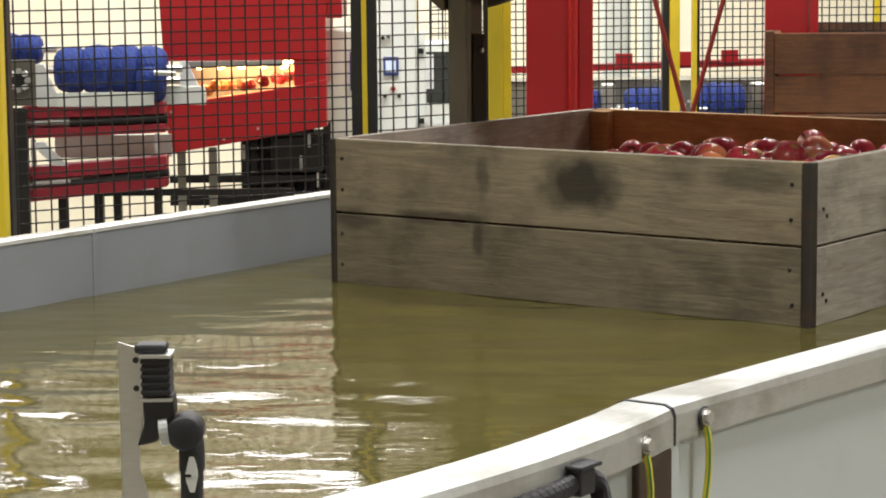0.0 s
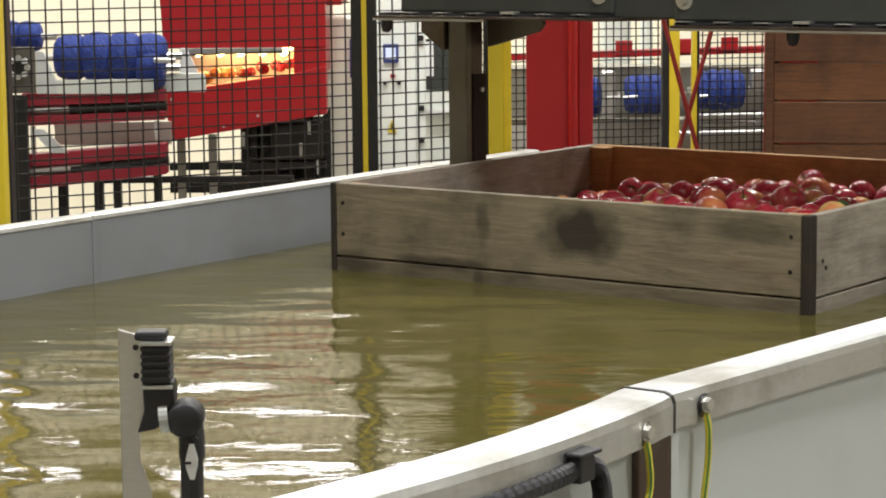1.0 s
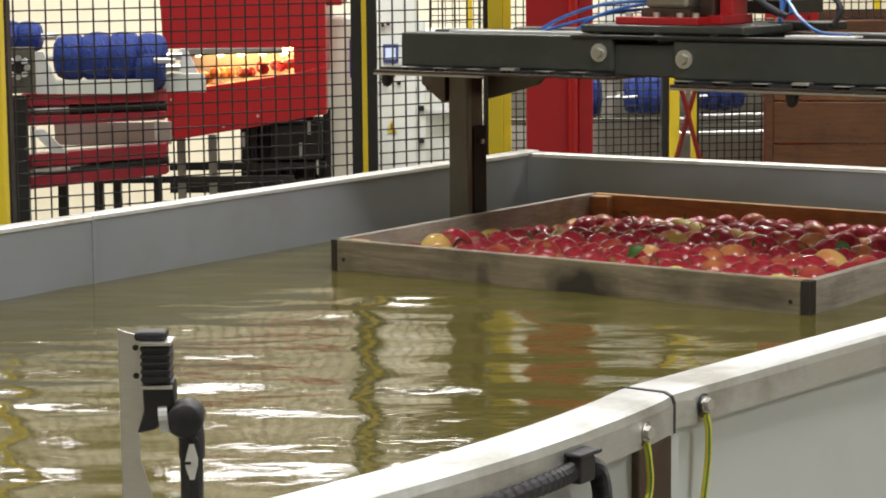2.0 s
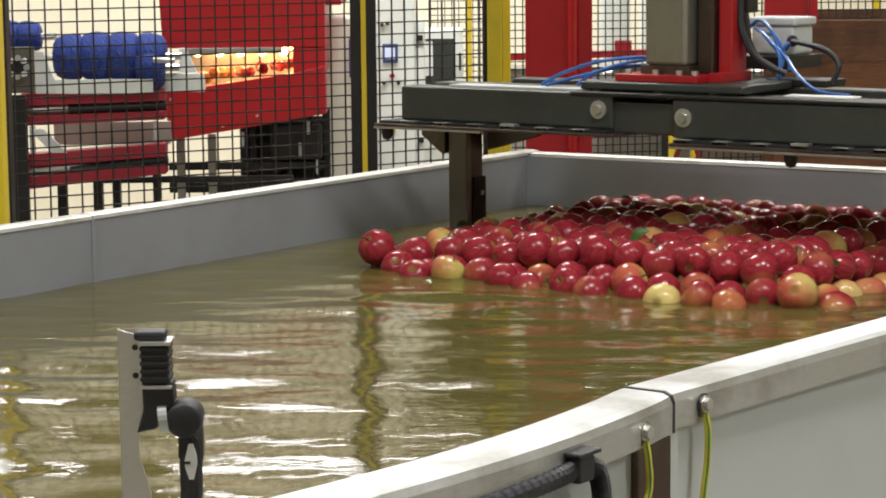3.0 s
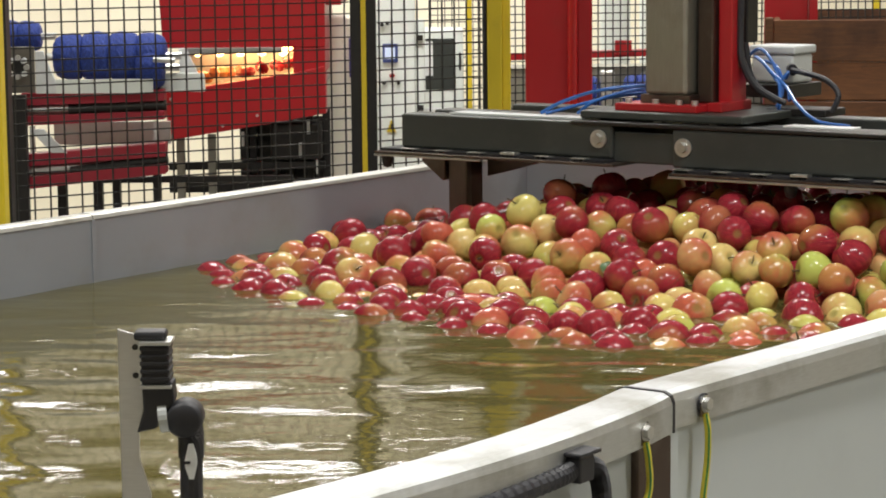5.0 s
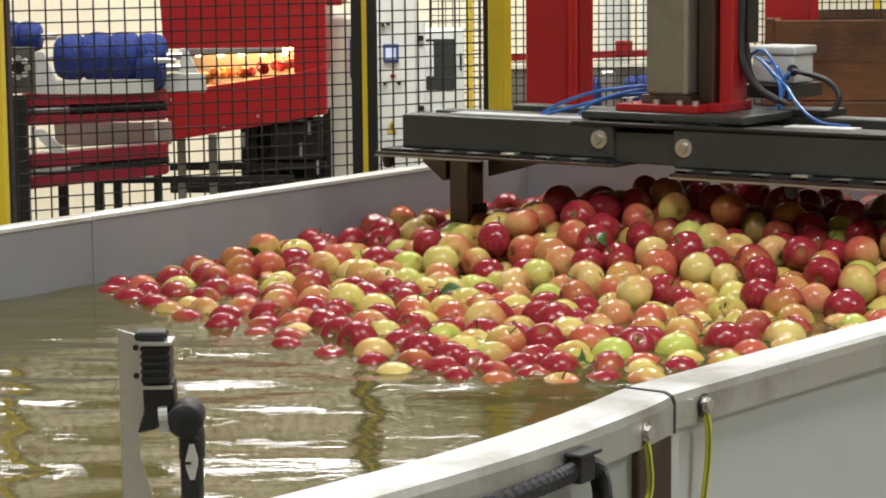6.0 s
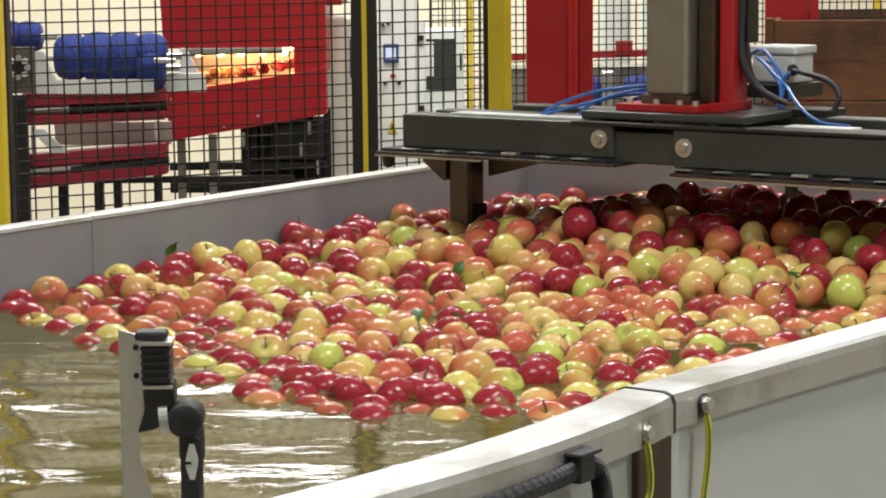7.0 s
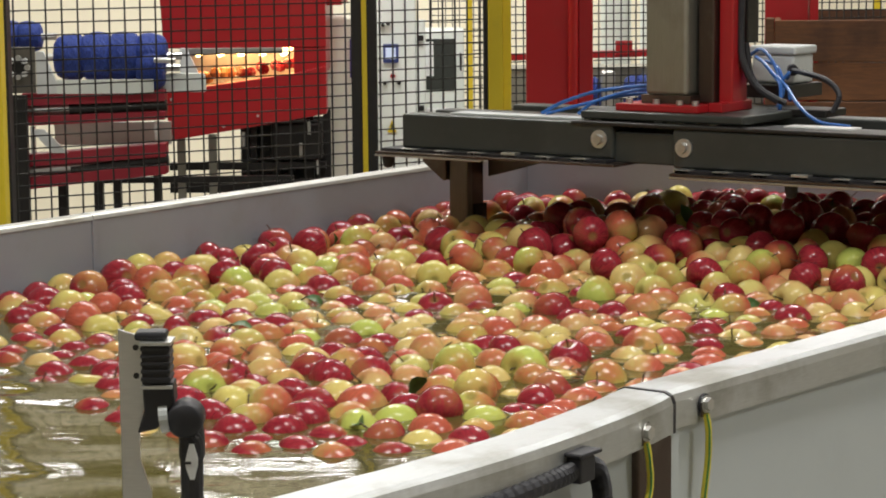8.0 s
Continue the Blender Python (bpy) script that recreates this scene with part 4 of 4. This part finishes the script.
def drying_oven():
    o = empty("drying_oven", HALL @ pose(-0.66, 8.0, FLOOR), "red sheet-metal oven with a glowing inside", "oven")
    up = -FLOOR

    def add(name, bm, mat, label="", par=None):
        bmesh.ops.translate(bm, vec=(0.66, -8.0, up), verts=bm.verts)
        return part(name, bm, mat, par or o, label)
    # upper hood, lower trough, and the right cheek leave a tapering slot
    add("hood", prism([(-0.965, 0.365), (-0.979, 0.62), (-0.40, 0.62), (-0.40, 0.365)], "y", 7.97, 8.55, 0.004), RED, "red sheet-metal hood")
    add("hood_lip", boxed(-0.90, -0.55, 7.955, 7.969, 0.345, 0.366, 0.002), STEEL, "dull hood lip")
    add("trough", prism([(-0.955, 0.045), (-0.955, 0.212), (-0.90, 0.222), (-0.515, 0.275), (-0.40, 0.300), (-0.40, 0.135), (-0.60, 0.100)], "y", 7.95, 8.05, 0.003), RED, "red sloping trough front")
    add("cheek", boxed(-0.512, -0.401, 7.965, 8.5, 0.277, 0.363), RED, "dark red oven cheek")
    add("shoulder", boxed(-0.40, -0.345, 8.02, 8.5, 0.508, 0.62, 0.003), RED)
    add("oven_floor", prism([(-0.955, 0.19), (-0.40, 0.262), (-0.40, 0.24), (-0.955, 0.17)], "y", 8.052, 8.5), STEEL)
    add("oven_back", boxed(-0.955, -0.40, 8.50, 8.53, 0.10, 0.364), STEEL)
    for k in range(5):
        x = -0.86 + k * 0.075
        add("heat_lamp", rodded((x, 8.12, 0.340), (x, 8.46, 0.340), 0.013, 10), OVEN, "glowing orange heat lamp")
    rnd = random.Random(8)
    for k in range(15):
        x = -0.88 + k * 0.025
        z = 0.247 + (x + 0.88) * 0.135 + rnd.uniform(-0.005, 0.012)
        add("fruit", lathe([(0, -0.02), (0.014, -0.016), (0.021, 0), (0.014, 0.016), (0, 0.02)], 10, pose(x, 8.10 + rnd.uniform(0, 0.25), z)), FRUIT_IN_OVEN)
    for x, z in ((-0.94, 0.06), (-0.94, 0.19), (-0.86, 0.235), (-0.76, 0.095), (-0.76, 0.25), (-0.64, 0.13)):
        add("rivet", rodded((x, 7.944, z), (x, 7.951, z), 0.005, 8), ZINC)
    for x in (-0.93, -0.82):
        add("leg", boxed(x, x + 0.028, 8.0, 8.03, FLOOR, 0.06, 0.002), DULL_STEEL, "dull steel leg")
    for x in (-0.71, -0.68, -0.60, -0.55, -0.48, -0.42):
        add("leg", boxed(x, x + 0.026, 8.08, 8.12, FLOOR, 0.14, 0.002), BLACK, "black steel leg")
    add("motor", boxed(-0.60, -0.42, 8.0, 8.2, -0.03, 0.10, 0.01), BLACK, "black gear motor")
    add("drive_cover", boxed(-0.72, -0.41, 8.15, 8.3, -0.30, 0.10, 0.006), BLACK, "black drive cover")
    add("cross_rail", boxed(-0.96, -0.41, 8.02, 8.06, -0.065, -0.040), BLACK)
    add("cross_rail", boxed(-0.96, -0.41, 8.02, 8.06, -0.145, -0.110), BLACK)
    for x, z in ((-0.70, 0.02), (-0.50, -0.02), (-0.47, 0.06), (-0.44, -0.08)):
        add("bolt_strip", boxed(x, x + 0.010, 7.985, 7.998, z, z + 0.05), ZINC)


def cabinets():
    c = empty("tall_cabinet", HALL @ pose(-0.365, 8.4, FLOOR), "plain cream steel cabinet behind the fence", "cabinet")
    part("body", boxed(-0.060, 0.10, -0.12, 0.2, 0, 0.455 - FLOOR, 0.006), CREAM, c)
    part("switch_plate", boxed(0.035, 0.052, -0.13, -0.12, 0.24 - FLOOR, 0.38 - FLOOR, 0.002), plain_switch, c, "dark blue and red switch plate")
    m = empty("control_cabinet", HALL @ pose(-0.165, 8.5, FLOOR), "pale grey control cabinet with a lit screen", "cabinet")
    up = -FLOOR
    part("body", boxed(-0.082, 0.070, 0.0, 0.25, 0, 0.60 + up, 0.004), CABINET, m)
    part("side_wall", boxed(0.0705, 0.105, 0.02, 0.25, 0, 0.43 + up, 0.003), CABINET, m)
    scr = part("screen_bezel", boxed(-0.050, 0.007, -0.010, -0.0005, 0.280 + up, 0.350 + up, 0.003), SCREEN_BLUE, m, "blue screen bezel")
    part("screen", boxed(-0.041, -0.003, -0.0125, -0.0105, 0.294 + up, 0.336 + up), SCREEN, scr, "lit pale screen")
    for x, z, mat in ((-0.045, 0.205, BLACK), (-0.018, 0.232, RED), (-0.012, 0.232, RED), (0.008, 0.205, BLACK), (-0.050, 0.42, BLACK), (-0.030, 0.425, BLACK)):
        part("push_button", rodded((x, -0.014, z + up), (x, -0.0005, z + up), 0.007, 12), mat, m)
    sign = part("warning_sign", prism([(-0.038, 0.022 + up), (-0.004, 0.022 + up), (-0.021, 0.068 + up)], "y", -0.004, -0.0005), YELLOW, m, "yellow warning triangle")
    part("sign_mark", boxed(-0.0235, -0.0185, -0.006, -0.0045, 0.032 + up, 0.052 + up), BLACK, sign)
    for z in (0.36, 0.10, -0.02):
        part("hinge", boxed(0.080, 0.100, 0.005, 0.0195, z + up, z + 0.02 + up, 0.002), BLACK, m)
    d = empty("cabinet_door", HALL @ pose(0.01, 9.0, FLOOR), "pale machine housing with a dark window", "housing")
    part("panel", boxed(-0.085, 0.080, 0.0, 0.30, 0, 0.378 + up, 0.006), CABINET, d)
    w = part("window", boxed(-0.070, 0.048, -0.006, -0.0005, 0.145 + up, 0.345 + up, 0.002), GLASS_DARK, d, "dark viewing window")
    part("window_label", boxed(-0.072, -0.040, -0.010, -0.0065, 0.20 + up, 0.335 + up), WHITE, w, "white paper sheet")
    part("handle", boxed(0.062, 0.070, -0.02, -0.0005, 0.22 + up, 0.29 + up, 0.003), BLACK, d)
    part("ledge", boxed(-0.09, 0.05, -0.05, -0.0005, 0.05 + up, 0.075 + up, 0.008), WHITE, d)


def far_line():
    """The second row of brushes behind the gantry."""
    f = empty("far_brush_line", HALL @ pose(1.0, 9.5, FLOOR), "far conveyor with blue brushes and steel rollers", "conveyor")
    up = -FLOOR

    def add(name, bm, mat, label=""):
        bmesh.ops.translate(bm, vec=(-1.0, -9.5, up), verts=bm.verts)
        return part(name, bm, mat, f, label)
    add("red_rail", prism([(0.20, 0.225), (2.2, 0.268), (2.2, 0.300), (0.20, 0.252)], "y", 9.55, 9.62, 0.003), RED, "red painted long rail")
    for x, z in ((0.76, 0.262), (1.02, 0.268), (1.20, 0.273)):
        add("red_block", boxed(x - 0.035, x + 0.035, 9.52, 9.548, z - 0.015, z + 0.045, 0.003), RED)
    add("deck", boxed(0.20, 2.2, 9.60, 9.9, -0.02, 0.19), DULL_STEEL, "dull steel deck")
    for z, y in ((-0.02, 9.5), (0.0, 9.42), (-0.075, 9.45), (-0.045, 9.55)):
        add("roller", rodded((0.92 if z < 0 else 1.05, y, z), (2.1, y, z + 0.012), 0.010, 10), STEEL, "bright steel roller")
    add("apron", boxed(0.20, 2.2, 9.62, 9.7, FLOOR, -0.03), FLOOR_M)
    for x in (0.685, 1.30):
        add("bearing_block", boxed(x - 0.028, x + 0.028, 9.38, 9.45, 0.0 if x < 1 else 0.10, 0.19, 0.008), ZINC, "grey bearing block")
    for i, (x0, x1, z) in enumerate(((0.60, 0.655, 0.08), (0.755, 0.96, 0.090), (1.045, 1.25, 0.105), (1.34, 1.5, 0.12))):
        brush(f, x0 - 1.0, x1 - 1.0, -0.05, z + up, 0.085, 30 + i)
    for x in (0.80, 1.085, 0.735):
        add("shaft_end", rodded((x - 0.06, 9.33, 0.085), (x, 9.33, 0.088), 0.007, 8), STEEL)
    add("duct", rodded((0.80, 10.5, FLOOR), (0.80, 10.5, 2.5), 0.07, 20), CABINET, "pale grey duct")
    add("duct", rodded((0.95, 10.6, FLOOR), (0.95, 10.6, 2.5), 0.03, 16), CABINET)


def wooden_bin(x, y, z, label):
    b = empty("wooden_bin", HALL @ pose(x, y, z, 0, 0, -8.5), label, "bin", "stacked bins")
    rnd = random.Random(int(z * 100))
    zs = [0.012, 0.148, 0.292, 0.434, 0.563, 0.704]
    for z0, z1 in zip(zs, zs[1:]):
        part("plank", boxed(0.0, 1.15, rnd.uniform(-0.002, 0.002), 0.02, z0, z1 - 0.005, 0.003), STACK_WOOD, b)
        part("plank", boxed(0.0, 0.02, 0.022, 1.1, z0, z1 - 0.005, 0.003), STACK_WOOD, b)
        part("plank", boxed(1.13, 1.15, 0.022, 1.1, z0, z1 - 0.005, 0.003), STACK_WOOD, b)
        part("plank", boxed(0.0, 1.15, 1.102, 1.12, z0, z1 - 0.005, 0.003), STACK_WOOD, b)
    for xx in (-0.030, 1.151):
        part("corner_post", boxed(xx, xx + 0.029, 0.0, 0.09, 0, 0.706, 0.004), STACK_WOOD, b)
    part("bin_floor", boxed(0.02, 1.13, 0.02, 1.10, 0, 0.012), STACK_WOOD, b)


# ---- apples ----
def apple_skin(name, ground, blush, deep, bias, sunny=19.0, cover=1.0):
    n = Nodes(name)
    info = n.node("ShaderNodeObjectInfo")
    rnd = info.outputs["Random"]
    tc = n.node("ShaderNodeTexCoord")
    v = tc.outputs["Object"]
    off = n.node("ShaderNodeVectorMath", Vector=v)
    cx = n.node("ShaderNodeCombineXYZ", X=n.math("MULTIPLY", rnd, 7.0), Y=n.math("MULTIPLY", rnd, 3.0), Z=rnd)
    n.link(cx.outputs[0], off.inputs[1])
    big = n.noise(off.outputs[0], 13.0, 3, 0.5)
    sep = n.node("ShaderNodeSeparateXYZ", Vector=v)
    ang = n.node("ShaderNodeMath")
    ang.operation = "ARCTAN2"
    n.link(sep.outputs["Y"], ang.inputs[0])
    n.link(sep.outputs["X"], ang.inputs[1])
    st = n.node("ShaderNodeCombineXYZ", X=n.math("MULTIPLY", ang.outputs[0], 3.2), Y=n.math("MULTIPLY", sep.outputs["Z"], 14.0), Z=n.math("MULTIPLY", rnd, 20.0))
    streak = n.noise(st.outputs[0], 3.5, 4, 0.65)
    # blush on the side that the sun saw
    sun = n.math("MULTIPLY", sep.outputs["X"], sunny)
    m = n.math("ADD", n.math("ADD", n.math("MULTIPLY", big, 1.5), sun), n.math("MULTIPLY", rnd, 1.1))
    m = n.math("ADD", n.math("ADD", m, n.math("MULTIPLY", streak, 0.6)), bias)
    mask = n.ramp(m, [(0.05, (0, 0, 0)), (1.0, (cover, cover, cover))])
    col = n.mix(mask, n.ramp(n.math("FRACT", n.math("MULTIPLY", rnd, 13.7)), [(0.1, ground[0]), (0.5, ground[1]), (0.9, ground[2])]),
                n.ramp(streak, [(0.25, deep), (0.55, blush), (0.8, scaled(blush, 1.35))]))
    dots = n.node("ShaderNodeTexVoronoi", Vector=v, Scale=150.0)
    spot = n.ramp(dots.outputs["Distance"], [(0.08, (1, 1, 1)), (0.14, (0, 0, 0))])
    col = n.mix(n.math("MULTIPLY", spot, 0.22), col, (0.65, 0.50, 0.25))
    # russet round the stalk's hollow
    hollow = n.ramp(n.math("MULTIPLY", n.math("ADD", n.math("POWER", sep.outputs["X"], 2.0), n.math("POWER", sep.outputs["Y"], 2.0)), 2600.0), [(0.05, (1, 1, 1)), (0.35, (0, 0, 0))])
    col = n.mix(n.math("MULTIPLY", hollow, 0.55), col, (0.20, 0.19, 0.05))
    n.bump(n.noise(v, 60.0, 2), 0.30, 0.003)
    return n.set(Base_Color=col, Roughness=n.math("ADD", 0.12, n.math("MULTIPLY", streak, 0.14)), Specular_IOR_Level=0.36)


GROUND = ((0.62, 0.54, 0.15), (0.68, 0.50, 0.20), (0.48, 0.54, 0.12))
SKIN_RED = apple_skin("red_apple_skin", ((0.46, 0.17, 0.06), (0.50, 0.26, 0.08), (0.38, 0.12, 0.06)), (0.31, 0.026, 0.038), (0.14, 0.008, 0.019), -0.34)
SKIN_MIX = apple_skin("blushed_apple_skin", GROUND, (0.48, 0.070, 0.056), (0.33, 0.030, 0.034), -1.14, 14.0, 0.9)
STALK = plain("apple_stalk", (0.07, 0.045, 0.02), 0.7)
LEAF = plain("apple_leaf", (0.045, 0.11, 0.02), 0.45)
FRUIT_IN_OVEN = SKIN_RED
plain_switch = plain("switch_blue", (0.06, 0.05, 0.20), 0.4)


def apple_meshes():
    """Three apple shapes of radius one decimetre's share, scaled when placed, and a stalk."""
    out = []
    rng = random.Random(5)
    for lobes, tall in ((5, 0.93), (4, 0.86), (5, 1.0)):
        prof = []
        steps = 13
        for i in range(steps + 1):
            a = math.pi * i / steps
            r = math.sin(a) * (1 + 0.10 * math.cos(a))
            z = math.cos(a) * tall
            r0 = abs(r)
            if i < 5:
                z -= 0.27 * math.exp(-(r0 / 0.22) ** 2)
            if i > steps - 5:
                z += 0.20 * math.exp(-(r0 / 0.20) ** 2)
            prof.append((r0 if 0 < i < steps else 0.0, z))
        bm = lathe(prof, 18)
        tip = rng.uniform(-0.06, 0.06)
        for v in bm.verts:
            ang = math.atan2(v.co.y, v.co.x)
            k = 1 + 0.025 * math.cos(lobes * ang) * (0.4 - 0.6 * v.co.z)
            v.co.x *= k
            v.co.y *= k
            v.co.z += tip * v.co.x
        bmesh.ops.scale(bm, vec=(0.038, 0.038, 0.038), verts=bm.verts)
        out.append(bm)
    stalk = tube([(0, 0, 0.022), (0.001, 0, 0.030), (0.004, 0.001, 0.040), (0.007, 0.002, 0.047)], 0.0014, 6, 3)
    return out, stalk


APPLES = 1580
FLOW_X, FLOW_Y, DENSITY, DRAG, HOLD = 0.13, 0.37, 0.34, 20.0, 3.6


def apples():
    rad, places, spins = float_apples(APPLES)
    shapes, stalk = apple_meshes()
    red = [mesh_of(bm.copy(), SKIN_RED, True) for bm in shapes]
    mixed = [mesh_of(bm, SKIN_MIX, True) for bm in shapes]
    stalk_mesh = mesh_of(stalk, STALK, True)
    leaf = bmesh.new()
    rows = [[leaf.verts.new((0.004 + 0.045 * s, w * 0.013 * math.sin(math.pi * (0.08 + 0.9 * s)), 0.040 + 0.012 * math.sin(3 * s) + abs(w) * 0.004)) for w in (-1, 0, 1)] for s in (0, 0.25, 0.5, 0.75, 1)]
    for a, b in zip(rows, rows[1:]):
        for k in (0, 1):
            leaf.faces.new((a[k], a[k + 1], b[k + 1], b[k]))
    leaf_mesh = mesh_of(leaf, LEAF, True)
    rng = random.Random(21)
    made = []
    # the fruit that drifts out furthest is counted one by one; the rest of the crowd is one mass of fruit
    last = places[-1]
    order = sorted((i for i in range(APPLES) if last[i][2] > -0.03), key=lambda i: last[i][1])
    front = set(order[:300])
    crowd = empty("apple_crowd", pose(0, 0, 0))
    tagged(crowd, "crowd of wet red and yellow apples in the wash water", "apples", "", "stuff")
    for i in range(APPLES):
        early, grown, late = (places[k][i] for k in (16, 22, 36))
        shown = [q[2] > heap_top(q[0], q[1], t) - 0.06 for q, t in ((early, 3.2), (grown, 4.4), (late, 7.2))]
        odds = 0.90 if shown[0] else 0.80 if shown[1] and grown[1] > 0.12 else 0.88 if shown[2] and late[1] > 0.36 and late[0] > 0.2 else 0.62 if late[1] < -1.15 else 0.35 if shown[1] else 0.10
        crimson = rng.random() < odds
        ob = new("apple", rng.choice(red if crimson else mixed))
        if i not in front:
            ob.parent = crowd
        k = rad[i] / 0.038
        ob.scale = (k, k, k * rng.uniform(0.95, 1.05))
        if i in front:
            tagged(ob, "glossy dark red apple floating with the others" if crimson else "wet yellow-green apple with a red blush", "apple", "apples")
        st = new("stalk", stalk_mesh)
        st.parent = ob
        if rng.random() < 0.03:
            lf = new("leaf", leaf_mesh)
            lf.parent = ob
        first = Euler((rng.uniform(0, 6.28), rng.uniform(0, 6.28), rng.uniform(0, 6.28))).to_matrix().to_4x4()
        made.append((ob, first, rng.uniform(0, 6.28), rng.uniform(0.6, 1.5)))
    return made, places, spins


# ---- all that moves ----
def motions():
    slow = [0.25 * k for k in range(33)]
    walk(the_bin, [(t, pose(0, 0, rim_height(t))) for t in slow])
    rest = rim_height(8.0)
    walk(the_gripper, [(t, pose(0, 0, rim_height(t) - rest)) for t in slow])
    walk(the_water, [(t, pose(0.014 * math.sin(3.1 * t), 0.024 * math.sin(2.3 * t + 1), 0.0012 * math.sin(5 * t))) for t in slow])
    made, places, spins = the_apples
    for i, (ob, first, ph, rate) in enumerate(made):
        rows = []
        for k, t in enumerate(APPLE_TIMES):
            sx, sy = spins[k][i]
            ax = Vector((-sy, sx, 0.0))
            turn = Matrix.Rotation(ax.length, 4, ax.normalized()) if ax.length > 1e-6 else Matrix()
            bob = 0.003 * math.sin(rate * 4 * t + ph) if t > 3 else 0.0
            x, y, z = places[k][i]
            rows.append((t, Matrix.Translation((x, y, z + bob)) @ turn @ first))
        walk(ob, rows)


hall_shell()
for lx, ly, lz, watts in LAMPS:
    ceiling_lamp(HALL @ pose(lx, ly, lz), lz)
water_tank()
the_water = water_sheet()
rim_sensor()
the_bin = apple_bin()
the_gripper = bin_gripper()
BRISTLE = bristles()
fences()
brush_conveyor()
drying_oven()
cabinets()
far_line()
wooden_bin(1.105, 7.6, FLOOR, "orange-brown wooden bin at the foot of a stack")
wooden_bin(1.105, 7.6, FLOOR + 0.708, "orange-brown wooden bin on top of another")
the_apples = apples()
motions()
